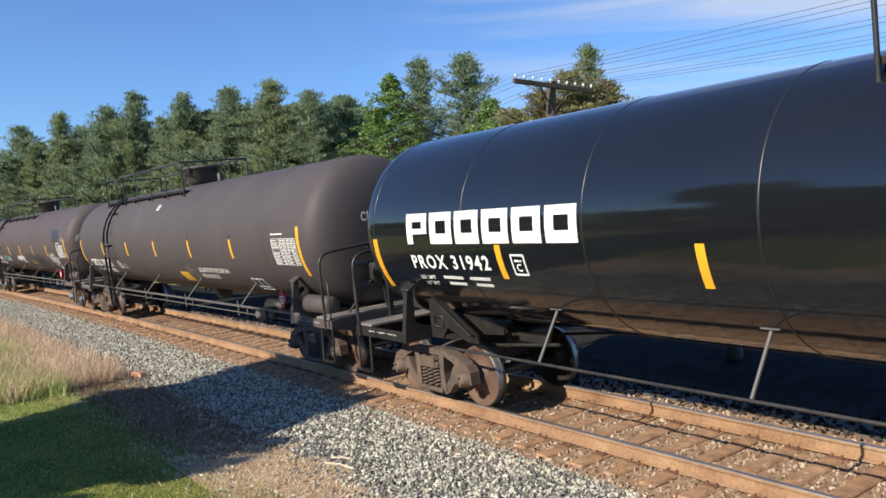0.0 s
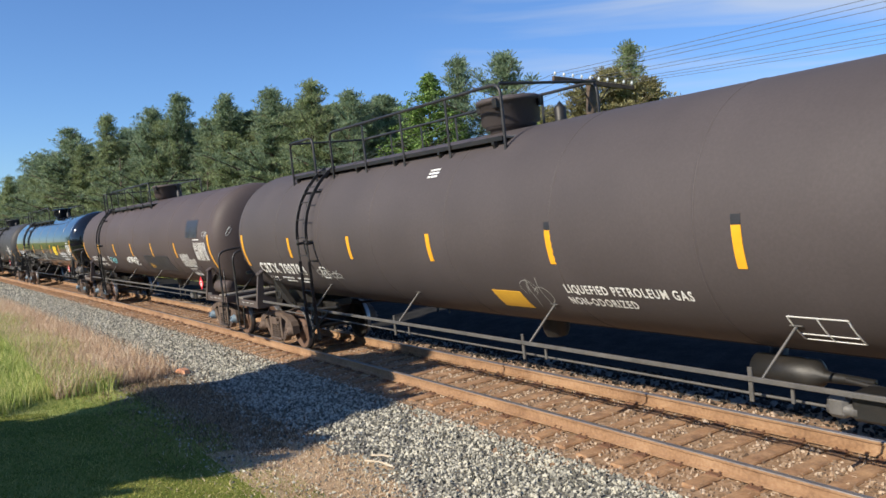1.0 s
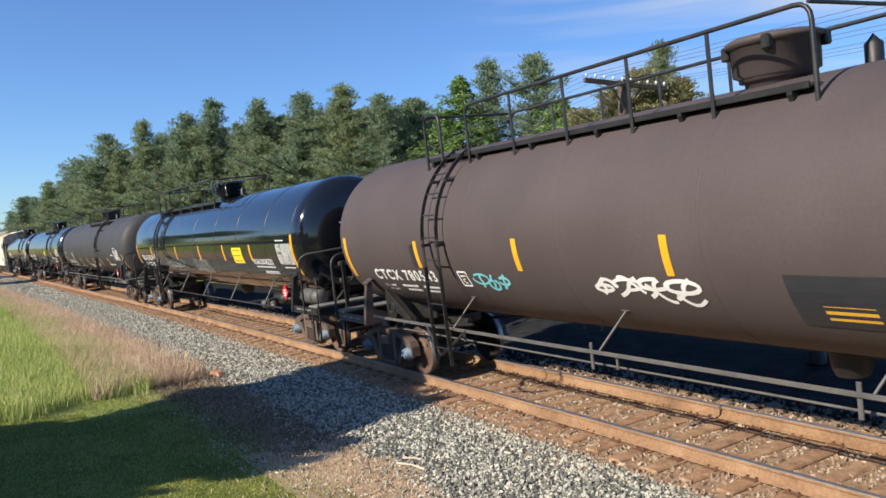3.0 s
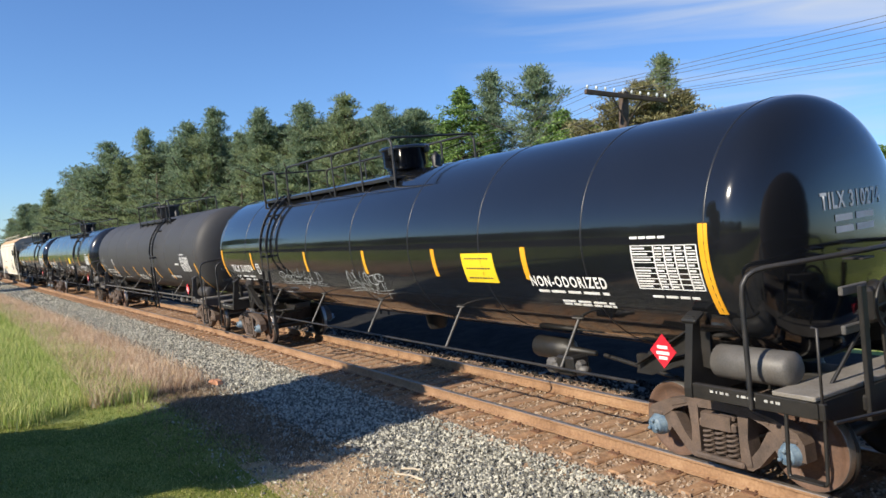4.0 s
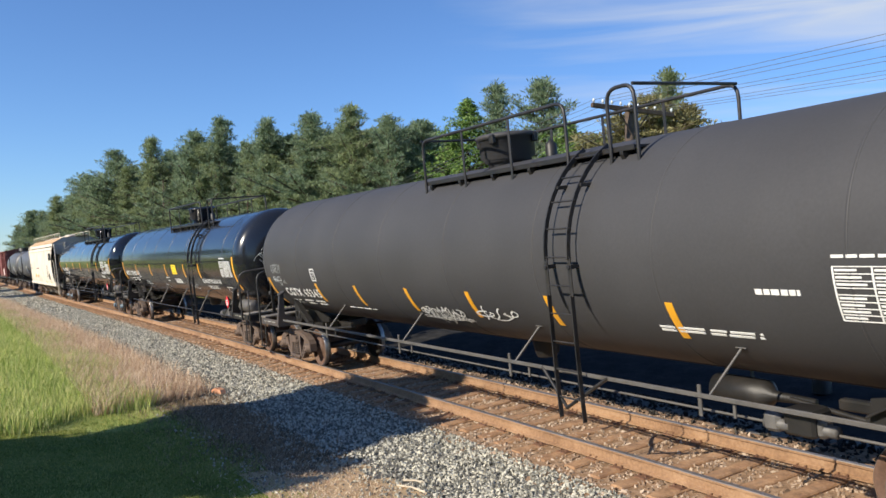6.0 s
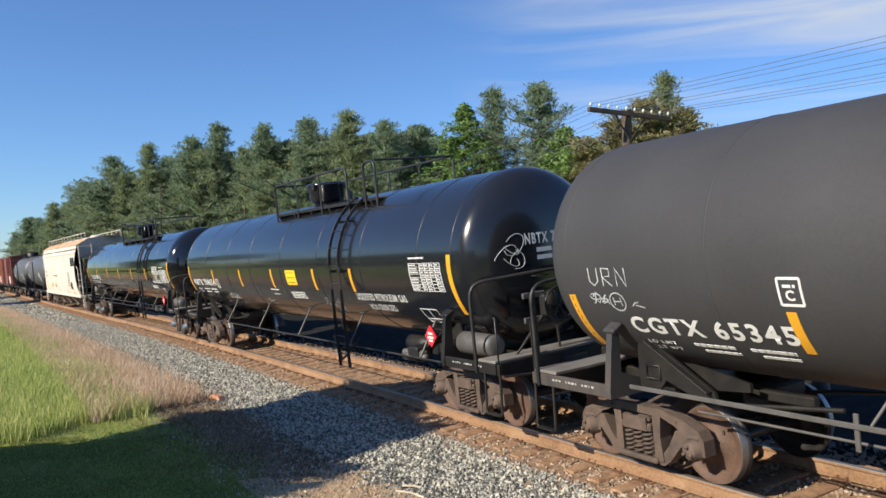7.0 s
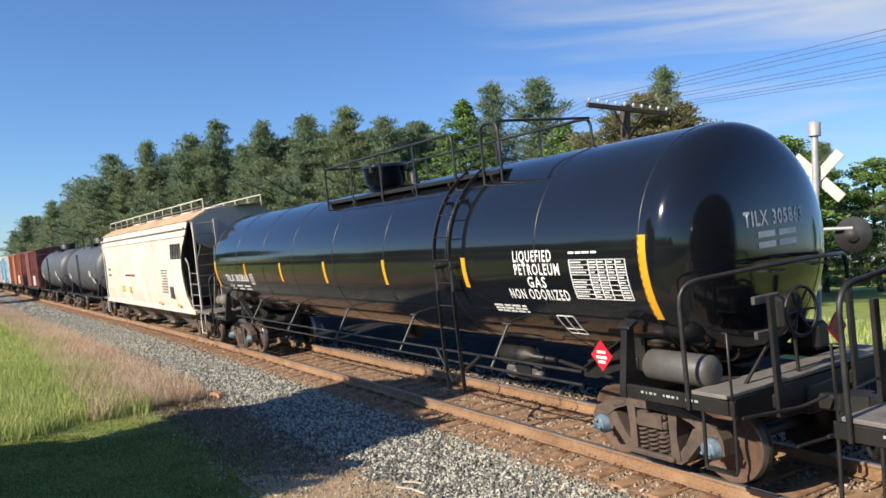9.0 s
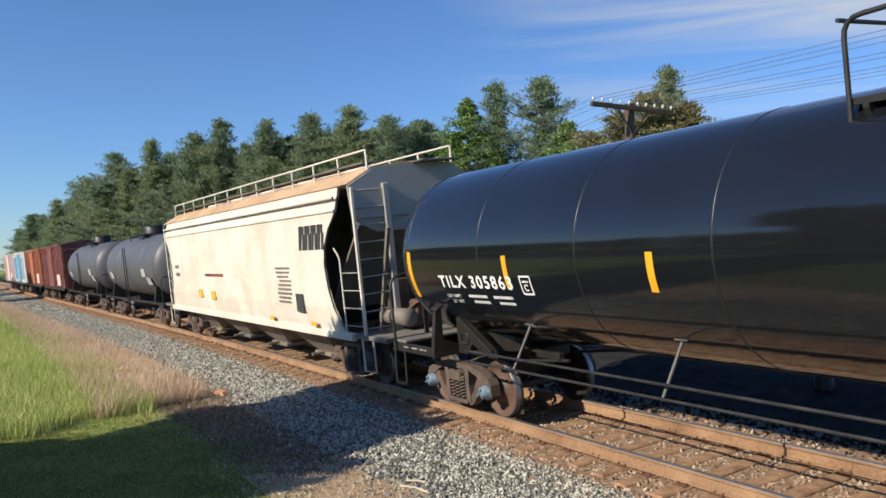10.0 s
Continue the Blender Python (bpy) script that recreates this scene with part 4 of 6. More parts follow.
    part("slack_gear", Geo().box((s * 7.3, 0.1, 0.98), (0.9, 0.5, 0.2), 0.03).box((s * 6.6, -0.3, 1.0), (0.7, 0.12, 0.12), 0.02).path([(s * 7.2, -0.6, 0.9), (s * 5.8, -0.5, 1.02)], 0.03, 6), F, car)
    hx = s * (9.6 + hand)
    part("end_handrail", Geo().path([(hx, -1.5, 1.0), (hx, -1.5, 2.36), (s * 9.6, -0.5, 2.44), (s * 9.6, 0.5, 2.44), (hx, 1.5, 2.36), (hx, 1.5, 1.0)], 0.027, 8, 0.24), P, car)
    for y in (-0.35, 0.35):
        part("rail_support", Geo().box((s * 9.5, y, 2.44), (0.22, 0.2, 0.02), 0.004).box((s * 9.5, y, 2.36), (0.22, 0.2, 0.02), 0.004), P, car)
    part("coupler", COUPLER, None, car, at=pose(s * 9.54, 0, 0, rz=0 if s > 0 else 180))
    if brake:
        g = Geo()
        cx, cy, cz = s * 9.72, -0.2, 1.9
        ring = [(cx, cy + 0.27 * math.cos(a), cz + 0.27 * math.sin(a)) for a in np.linspace(0, 2 * math.pi, 28, endpoint=False)]
        g.path(ring, 0.02, 6, closed=True)
        for k in range(6):
            a = k * math.pi / 3
            g.path([(cx - s * 0.05, cy, cz), (cx, cy + 0.26 * math.cos(a), cz + 0.26 * math.sin(a))], 0.013, 6)
        bw = part("brake_wheel", g, F, car)
        part("gearbox", Geo().box((s * 9.6, cy - 0.12, cz), (0.14, 0.3, 0.36), 0.05).lathe([(s * 9.56, 0.0), (s * 9.56, 0.17), (s * 9.68, 0.15), (s * 9.68, 0.0)], (0, cy - 0.05, cz + 0.06), "x", 14), F, bw)
        for dz in (-0.2, 0.18):
            part("bracket", Geo().box((s * 9.55, cy - 0.36, cz + dz), (0.05, 0.42, 0.09), 0.01), M["gearbar"], bw)
        part("chain_rod", Geo().path([(s * 9.6, cy, cz - 0.15), (s * 9.6, cy + 0.03, 1.2)], 0.02, 6), F, bw)
        part("stay", Geo().path([(s * 9.58, cy - 0.2, cz - 0.12), (s * 9.5, -0.95, 1.2)], 0.02, 6), F, bw)
        res = Geo()
        res.lathe([(-0.48, 0.0), (-0.48, 0.12), (-0.43, 0.18), (0.43, 0.18), (0.48, 0.12), (0.48, 0.0)], (s * 8.8, -1.14, 1.35), "x", 20)
        part("air_reservoir", res, M["gearbar"] if B is F else paint, car, "painted steel air reservoir")
        part("valve_box", Geo().box((s * 9.05, 0.85, 1.42), (0.4, 0.3, 0.36), 0.06).path([(s * 8.9, 0.8, 1.3), (s * 8.6, 0.4, 1.2)], 0.03, 6), F, car)


def side_pipes(car, pipes, shift=0.0):
    """Long rods under both sides of the tank: 'bar' a flat rail over a thin pipe, 'rod' one low rod, 'rods' two."""
    P = M["gearbar"] if pipes == "bar" else M["pipe"]
    for y in (-1.0, 1.0):
        if pipes == "bar":
            part("running_rail", Geo().box((0, y * 1.45, 1.19), (16.4, 0.03, 0.05), 0.006), P, car)
            part("brake_pipe", Geo().path([(-7.4, y * 1.22, 0.97), (7.4, y * 1.22, 0.97)], 0.016, 6), P, car)
            for x in (-5.4, -1.9, 1.6, 5.1):
                part("stanchion", Geo().box((x, y * 1.43, 1.13), (0.05, 0.025, 0.34), 0.006), P, car)
                part("pipe_clip", Geo().box((x + 0.42, y * 1.4, 1.1), (0.035, 0.025, 0.2), 0.005), P, car)
                part("hanger", Geo().path([(x + 0.1, y * 1.43, 1.16), (x + 0.28, y * 1.04, 1.66)], 0.016, 6).box((x + 0.28, y * 1.05, 1.655), (0.14, 0.05, 0.014), 0.003), P, car)
        else:
            part("brake_rod", Geo().path([(-7.6, y * 1.42, 1.03), (7.6, y * 1.42, 1.03)], 0.02, 8), P, car)
            if pipes == "rods":
                part("running_rail", Geo().path([(-7.6, y * 1.42, 1.2), (7.6, y * 1.42, 1.2)], 0.02, 8), P, car)
            for k in range(5):
                x = -6.1 + 2.95 * k + shift
                part("hanger", Geo().path([(x, y * 1.42, 1.01), (x + 0.03, y * 1.04, 1.64)], 0.021, 6).box((x + 0.03, y * 1.05, 1.645), (0.2, 0.07, 0.018), 0.004), M["gearbar"], car)
    for x, y in ((5.9, -1.28), (6.35, -1.22)):
        part("valve", Geo().box((x, y, 1.02), (0.2, 0.16, 0.2), 0.04).lathe([(-0.14, 0.0), (-0.14, 0.06), (0.14, 0.06), (0.14, 0.0)], (x + 0.05, y - 0.02, 1.0), "x", 10), M["gearbar"], car)
    part("train_line", Geo().path([(-8.5, 0.3, 0.78), (-6, 0.5, 1.02), (6, 0.5, 1.02), (8.5, 0.3, 0.78)], 0.025, 6, 0.4), M["frame"], car)
    part("brake_cylinder", Geo().lathe([(4.4, 0.0), (4.4, 0.17), (5.1, 0.17), (5.2, 0.06), (5.7, 0.04), (5.7, 0.0)], (0, -0.35, 0.98), "x", 16).box((6.2, -1.2, 1.05), (0.34, 0.3, 0.26), 0.03), M["frame"], car)
    part("bottom_outlet", Geo().lathe([(0.92, 0.16), (1.0, 0.2), (1.25, 0.24)], (0.6, 0, 0), "z", 16), M["frame"], car)


def placard(car, x, y=-1.5, z=1.47, s=0.19):
    g = Geo()
    g.prism([(x - s, z), (x, z - s), (x + s, z), (x, z + s)], y - 0.012, y)
    p = part("placard", g, M["red"], car, "red diamond hazard placard")
    g = Geo()
    for k, w in ((0.045, 0.5), (-0.02, 0.62), (-0.075, 0.42)):
        g.box((x, y - 0.014, z + k), (s * 2 * w * 0.8, 0.006, 0.035), 0.001)
    tagged(part("print", g, M["white"], p), kind="stuff")
    part("holder", Geo().box((x, y + 0.03, z), (0.08, 0.05, 0.3), 0.01).box((x, y + 0.2, z - 0.12), (0.06, 0.4, 0.05), 0.01), M["frame"], p)


def table_panel(car, x0, x1, p0, p1, seed):
    """White ruled test-data table full of small print."""
    g = Geo()
    rows, cols = 8, (0.0, 0.36, 0.52, 0.68, 0.84, 1.0)
    for r in range(rows + 1):
        p = p0 + (p1 - p0) * r / rows
        plate(g, x0, x1, p - 0.16, p + 0.16)
    for c in cols:
        x = x0 + (x1 - x0) * c
        plate(g, x - 0.008, x + 0.008, p0, p1)
    rng = random.Random(seed)
    for r in range(rows):
        a, b = p0 + (p1 - p0) * (r + 0.36) / rows, p0 + (p1 - p0) * (r + 0.66) / rows
        for c, d in zip(cols, cols[1:]):
            if rng.random() < 0.85:
                xa, xb = x0 + (x1 - x0) * (c + 0.02), x0 + (x1 - x0) * (c + (d - c) * rng.uniform(0.6, 0.88))
                plate(g, xa, xb, a, b)
    bars(g, x0, x0 + 0.55, p1 + 2.5, p1 + 4.5, 1, seed, 3)
    tagged(part("data_table", g, M["white"], car, "white ruled data table"), kind="stuff")


def small_box(car, x0, x1, p0, p1):
    g = Geo()
    for p in (p0, p1, p0 + (p1 - p0) * 0.28):
        plate(g, x0, x1, p - 0.28, p + 0.28)
    for x in (x0, (x0 + x1) / 2, x1):
        plate(g, x - 0.008, x + 0.008, p0, p1)
    tagged(part("service_panel", g, M["white"], car, "white ruled service panel"), kind="stuff")


def plate_mark(car, x, phi, mat):
    g = Geo()
    w, h = 0.12, 5.2
    for p in (phi - h, phi + h):
        plate(g, x - w, x + w, p - 0.5, p + 0.5)
    for q in (x - w, x + w):
        plate(g, q - 0.012, q + 0.012, phi - h, phi + h)
    bars(g, x - 0.07, x + 0.07, phi + 1.2, phi + 3.2, 1, 3, 1)
    part("plate_frame", g, mat, car)
    lettering("C", x - 0.055, phi - 3.2, 0.1, mat, car, 1.0)


def fine_print(geo, mat, car):
    return tagged(part("stencil_print", geo, M[mat], car), kind="stuff")


def tank_car(spec):
    car = tagged(new("tank_car"), spec["label"], "tank car", "freight train")
    paint = M[spec["paint"]]
    nose = spec.get("nose", 0.0)
    NOSE[0] = nose - spec.get("trim", 0.0)
    tail = TAIL[0] = spec.get("tail", 0.35)
    tank = tank_shell(paint, car)
    for s in (-1, 1):
        made = set(car.children)
        truck(car, s * 8.2, spec.get("caps", False))
        end_gear(car, s, paint, s > 0, M["deck"], spec.get("hand", 0.0) if s > 0 else 0.0)
        for ob in car.children:
            if ob not in made:
                ob.location.x += nose if s > 0 else -tail
    side_pipes(car, spec.get("pipes", "rod"), spec.get("shift", 0.0))
    lx = spec["ladder"]
    ladder(car, lx, M["pipe"])
    ladder(car, lx, M["pipe"], 1)
    platform(car, *spec["deck"], lx, M["deck"] if spec.get("bright_deck") else M["frame"])
    dome(car, 0.0, paint)
    # step brace under the ladder
    part("ladder_brace", Geo().path([(lx - 0.7, -1.45, 1.2), (lx - 0.1, -1.56, 0.75), (lx + 0.6, -1.45, 1.2)], 0.025, 6), M["pipe"], car)
    p1, p0 = spec["strip"]
    for x in spec.get("strips", (-6.2, -3.3, -0.5, 2.35, 5.1)):
        g = Geo()
        plate(g, x - 0.055, x + 0.055, p0, p1)
        part("reflector", g, M["yellow"], car, "amber reflective strip")
    for x, q in zip(spec.get("ends", (-8.82 - tail, 8.78 + nose)), (4, 8)):
        g = Geo()
        plate(g, x - 0.06, x + 0.06, p0 - q - 6, p1 + q)
        part("reflector", g, M["yellow"], car, "long amber end strip")
    placard(car, 7.9 + nose)
    part("placard", Geo().prism([(0.6, 1.55), (0.78, 1.37), (0.96, 1.55), (0.78, 1.73)], 9.46 + nose, 9.48 + nose, "yz"), M["red"], car, "red diamond hazard placard")
    mk, mat = spec["marks"], M[spec.get("ink", "white")]
    lettering(mk[0], mk[1], mk[2], mk[3], mat, car, width=mk[4], label="white stencilled reporting mark")
    g = Geo()
    xa, w = mk[1], mk[4]
    for k, word in enumerate(("LD LMT", "LT WT")):
        lettering(word, xa + w * (0.04 + 0.04 * k), mk[2] - 7.3 - 4.1 * k, 0.06, mat, car, width=w * (0.2 - 0.03 * k))
    for k, (a, b) in enumerate(((0.36, 0.62), (0.70, 0.94))):
        bars(g, xa + w * a, xa + w * b, mk[2] - 7.6, mk[2] - 4.4, 1, 5 + k, 7)
        bars(g, xa + w * (a + 0.04), xa + w * b, mk[2] - 11.6, mk[2] - 8.6, 1, 9 + k, 7)
    fine_print(g, "white", car)
    if spec.get("end"):
        lettering(spec["end"], 0, 0, 0.17, mat, car, head=(0.06, ZC + 0.2), width=1.05, label="white reporting mark on the tank head")
        g = Geo()
        for k, z in enumerate((ZC + 0.06, ZC - 0.06)):
            for a, b in ((-0.18, 0.12), (0.18, 0.5)):
                vs = [head_point(y - 0.08, zz) for y, zz in ((a, z), (b, z), (b, z + 0.07), (a, z + 0.07))]
                g.add(vs, [(0, 1, 2, 3)])
        fine_print(g, "white", car)
    for c in spec.get("plates", ()):
        plate_mark(car, c[0], c[1], M["white"])
    if spec.get("table"):
        table_panel(car, *spec["table"], 4)
    if spec.get("box"):
        small_box(car, *spec["box"])
    for text, x, phi, size, width, *ink in spec.get("words", ()):
        lettering(text, x, phi, size, M[ink[0] if ink else "white"], car, width=width)
    for x0, x1, pa, pb, mt, lab in spec.get("panels", ()):
        g = Geo()
        plate(g, x0, x1, pa, pb)
        pan = part("panel", g, M[mt], car, lab)
        if mt == "decal":
            g = Geo()
            for k in range(3):
                h = (pb - pa) / 3
                bars_at(g, x0 + 0.1, x1 - 0.1, pa + h * k + h * 0.42, pa + h * k + h * 0.57)
            tagged(part("print", g, M["ink"], pan), kind="stuff")
    for x0, x1, pa, pb, rows, seed in spec.get("prints", ()):
        g = Geo()
        bars(g, x0, x1, pa, pb, rows, seed)
        fine_print(g, "white", car)
    for x0, x1, pa, pb, seed, n, w, mt, lab in spec.get("tags", ()):
        scrawl(x0, x1, pa, pb, seed, n, w, M[mt], car, lab)
    for cy, cz, w, h, n, seed in spec.get("head_tags", ()):
        rng = random.Random(seed)
        g = Geo()
        for k in range(n):
            a0, tw, px, pz = rng.uniform(0, 6.28), rng.uniform(2.5, 6.5), rng.uniform(-0.5, 0.5), rng.uniform(-0.5, 0.5)
            rr = rng.uniform(0.3, 0.7)
            pts = [head_point(cy + w * (px + rr * math.cos(a0 + tw * i / 15)), cz + h * (pz + rr * math.sin(a0 * 1.7 + tw * i / 15)), 0.004) for i in range(16)]
            g.path(pts, 0.007, 4)
        tagged(part("graffiti", g, M["chalk"], car, "thin pale line drawing"), kind="stuff")
    if spec.get("chalk"):
        (xa, pa), (xb, pb) = spec["chalk"]
        g = Geo()
        for k, shape in enumerate((((0, 1), (0, 0.25), (0.4, 0), (0.8, 0.25), (0.8, 1)), ((0, 0), (0, 1), (0.7, 0.95), (0.7, 0.55), (0, 0.5), (0.8, 0)), ((0, 0), (0, 1), (0.8, 0), (0.8, 1)))):
            ribbon(g, [(xa + 0.24 * k + 0.19 * u, pa + 8.5 * v) for u, v in shape], 0.018)
        ribbon(g, [(xb + 0.27 + 0.13 * math.cos(a), pb + 4.6 * math.sin(a)) for a in np.linspace(0, 6.283, 18)], 0.016)
        for stroke in (((0.21, -2), (0.21, 2.4)), ((0.33, -2), (0.33, 2.4)), ((0.21, 0.2), (0.33, 0.2)), ((-0.1, 2), (-0.06, -1), (0.0, 2)), ((0.02, -1.5), (0.07, 2), (0.12, -1.5)), ((0.5, -2), (0.56, 0), (0.62, 0.6), (0.56, -1.2), (0.7, -2.4))):
            ribbon(g, [(xb + u, pb + v) for u, v in stroke], 0.014)
        tagged(part("graffiti", g, M["chalk"], car, "hand-chalked pale blue letters"), kind="stuff")
    if spec.get("brand"):
        # maker's mark: six heavy rounded white blocks with a slot in each
        logo = new("brand_mark")
        logo.parent = car
        logo["label"] = "white block logo"
        for k in range(6):
            g = Geo()
            x = -8.24 + 0.608 * k
            for xa, xb, pa, pb in ((0, 0.15, -5.2, 12.2), (0.15, 0.53, 7.6, 12.2), (0.4, 0.53, 0.5, 7.6), (0.15, 0.53, -5.2, 0.5)):
                if k in (0,) and pa == -5.2 and xa > 0:
                    pa, pb = 0.5, 3.6
                plate(g, x + xa, x + xb, pa, pb)
            part("logo_block", g, M["white"], logo)
    return car


BLACK = "glossy black tank car with white lettering and amber strips"
CARS = [
    dict(paint="black", tail=0.38, label="glossy black tank car with large white block logo", ladder=4.6, deck=(-1.6, 5.2), strip=(-6.0, -24.5), marks=("PROX 31942", -8.25, -19.5, 0.2, 1.85), strips=(-6.15, -3.05, -0.3, 2.4, 5.1),
         plates=[(-5.8, -16.5)], brand=True, shift=0.5),
    dict(paint="brown", nose=-0.3, tail=0.36, label="matte brown-grey tank car with yellow panel and white lettering", ladder=-5.1, deck=(-6.8, 0.9), strip=(0.5, -16.5), marks=("CBTX 780783", -8.5, -33.0, 0.27, 2.65), pipes="bar", bright_deck=True,
         end="CBTX 780783", words=[("LIQUEFIED PETROLEUM GAS", 2.35, -33, 0.13, 2.0), ("NON-ODORIZED", 2.3, -41, 0.13, 1.15)], box=(5.35, 5.95, -53, -38), table=(7.3, 8.35, -21, 0),
         panels=[(0.7, 1.35, -49, -35, "orange", "faded orange-yellow panel")] + [(x - 0.055, x + 0.055, 0.8, 4.6, "patch", "dark overpainted strip") for x in (2.35, 5.1)],
         plates=[(-4.9, -30)], tags=[(1.5, 1.95, -48, -24, 21, 2, 0.01, "dimwhite", "thin pale scrawl"), (-5.2, -4.2, -36, -26, 22, 3, 0.02, "dimwhite", "faint chalk scrawl")], prints=[(-0.75, -0.45, 35.5, 43, 3, 2)]),
    dict(paint="brown2", nose=-0.35, label="weathered brown tank car with dark painted-over patches", head_tags=[(-1.0, 2.85, 0.14, 0.2, 2, 9)], ladder=-5.42, deck=(-6.4, 1.0), strip=(-1.5, -20.0), marks=("CTCX 780543", -8.2, -31.0, 0.22, 2.35), pipes="bar", bright_deck=True, caps=True,
         end="CTCX 780543", table=(7.1, 8.1, -22, -2), words=[("LIQUEFIED", 5.4, -20.5, 0.13, 0.85), ("PETROLEUM GAS", 5.4, -26.5, 0.13, 1.35), ("NON-ODORIZED", 5.4, -32.5, 0.13, 1.15)],
         panels=[(6.4, 7.5, 4, 24, "patch", "dark blue-grey overpainted patch"), (0.9, 4.0, -42, -18, "patch", "dark overpainted patch"), (-6.42, -6.3, -20, -4, "patch", "dark old strip"), (1.2, 1.7, -38, -31, "orange", "faded orange-yellow panel")],
         plates=[(-4.95, -27.5)], tags=[(-4.6, -3.7, -36, -20, 31, 3, 0.05, "cyan", "cyan sprayed tag"), (-1.9, -0.2, -34, -20, 32, 4, 0.06, "white", "white sprayed tag"), (8.0, 8.4, 2, 10, 33, 1, 0.015, "chalk", "thin pale loop")], box=(5.7, 6.3, -47, -36)),
    dict(paint="black", nose=0.25, tail=0.4, label="glossy black tank car with scrawled silver graffiti", ladder=-4.95, deck=(-6.4, 1.1), strip=(-0.5, -18.5), marks=("TILX 310274", -8.5, -21.0, 0.2, 1.85), caps=True, hand=-0.6, trim=0.27, shift=0.5, strips=(-6.5, -2.55, 0.55, 3.22, 5.68), ends=(-9.22, 8.8),
         end="TILX 310274", table=(7.75, 8.7, -21, -1), panels=[(4.08, 4.93, -21.5, -3.5, "decal", "yellow notice panel")], words=[("NON-ODORIZED", 5.7, -22, 0.15, 1.5)], plates=[(-6.15, -17.5)],
         tags=[(-4.6, -2.0, -34, -15, 41, 7, 0.014, "chalk", "silver sprayed tag"), (-0.6, 1.1, -38, -14, 43, 6, 0.014, "chalk", "silver sprayed tag")], prints=[(5.8, 7.2, -26.5, -24, 1, 3), (6.2, 7.2, -34, -30, 2, 4), (7.9, 8.6, -26, -24, 1, 6)]),
    dict(paint="grey", nose=-0.3, label="matte dark grey tank car with chalk marks and white tag", ladder=3.1, deck=(-1.3, 3.9), strip=(-20.6, -40.5), marks=("CGTX 65345", -8.3, -36.0, 0.23, 2.25), pipes="bar", strips=(-6.0, -3.85, -1.6, 0.47, 2.5, 4.7),
         end="CGTX 65345", table=(6.75, 7.75, -24, -4), plates=[(-5.95, -12.5)], tags=[(-1.4, -0.05, -48, -34, 51, 8, 0.03, "white", "white sprayed tag"), (-8.8, -8.5, -21, -15, 53, 2, 0.02, "chalk", "pale blue chalk ring"), (0.5, 1.6, -42, -30, 55, 3, 0.03, "white", "white sprayed scrawl")],
         chalk=[(-8.75, -11.5), (-8.62, -19.5)], prints=[(-4.9, -3.5, -46, -44.5, 1, 5), (5.9, 6.4, -16, -12, 1, 4), (4.4, 5.8, -37, -33, 2, 8)]),
    dict(paint="black2", nose=-0.68, hand=-0.4, trim=0.15, shift=0.9, label="satin black tank car with white table and yellow notice", head_tags=[(-0.75, 2.75, 0.3, 0.28, 6, 5)], ladder=3.66, deck=(-1.3, 4.5), strip=(-2.0, -21.0), marks=("NBTX 784654", -8.8, -21.5, 0.2, 2.5), strips=(-6.23, -3.4, -0.7, 2.1, 4.1), ends=(-9.15, 7.93), bright_deck=True,
         end="NBTX 784654", table=(6.6, 7.65, -18, 1), box=(6.45, 7.0, -46, -33), words=[("LIQUEFIED PETROLEUM GAS", 4.05, -28, 0.15, 2.1), ("NON-ODORIZED", 4.4, -37.5, 0.15, 1.1)],
         panels=[(0.35, 1.0, -17, -3, "decal", "yellow notice panel")], plates=[(-5.95, -19)], tags=[(2.15, 3.0, -44, -27, 61, 3, 0.012, "chalk", "thin line drawing scrawl"), (-5.3, -4.5, -40, -30, 63, 8, 0.014, "chalk", "thin pale scrawl"), (-1.9, -1.4, -42, -34, 64, 3, 0.012, "chalk", "thin pale scrawl")],
         prints=[(0.3, 1.2, -32, -24, 4, 4), (-1.1, -0.5, -24, -22, 1, 6), (-1.0, -0.6, -29, -27.5, 1, 7)]),
    dict(paint="black", nose=0.2, ends=(-9.15, 8.88), label="clean glossy black tank car with white warning words", ladder=4.7, deck=(-1.2, 5.5), strip=(1.5, -16.8), marks=("TILX 305863", -8.2, -18.0, 0.2, 2.1),
         end="TILX 305863", table=(7.6, 8.6, -21, -1), box=(6.95, 7.3, -47, -33), words=[("LIQUEFIED", 6.4, -1.5, 0.15, 0.85), ("PETROLEUM", 6.4, -8.5, 0.15, 0.98), ("GAS", 6.65, -15.5, 0.15, 0.4), ("NON ODORIZED", 6.15, -22.5, 0.15, 1.3)],
         plates=[(-5.77, -15.5)], prints=[(5.6, 6.4, -33, -27, 3, 3)], caps=True, pipes="rods", trim=0.2, shift=-0.2, hand=-0.4),
]
PITCH, LEAD, SPEED = 20.76, -1.85, 12.3
SLACK = (0.0, 0.22, 0.62, 0.28, -0.12, 0.57, 0.07)      # small differences in coupled length
TRAIN = []       # (car, centre along the track at the start)
for i, spec in enumerate(CARS):
    TRAIN.append((tank_car(spec), LEAD - PITCH * i + SLACK[i]))


# ---------- covered hopper ----------
def hopper():
    car = tagged(new("hopper_car"), "cream covered hopper car with rust-stained roof", "hopper car", "freight train")
    L0, L1, W = -7.9, 7.9, 1.6
    side = Geo()
    # near and far side sheets: bowed cross-section
    sec = [(1.5, 1.15), (1.55, 1.35), (1.6, 1.7), (1.61, 2.1), (1.62, 2.6), (1.62, 3.0), (1.61, 3.35), (1.6, 3.6), (1.6, 3.7), (1.5, 4.02), (1.46, 4.2)]
    for s in (-1, 1):
        n = 13
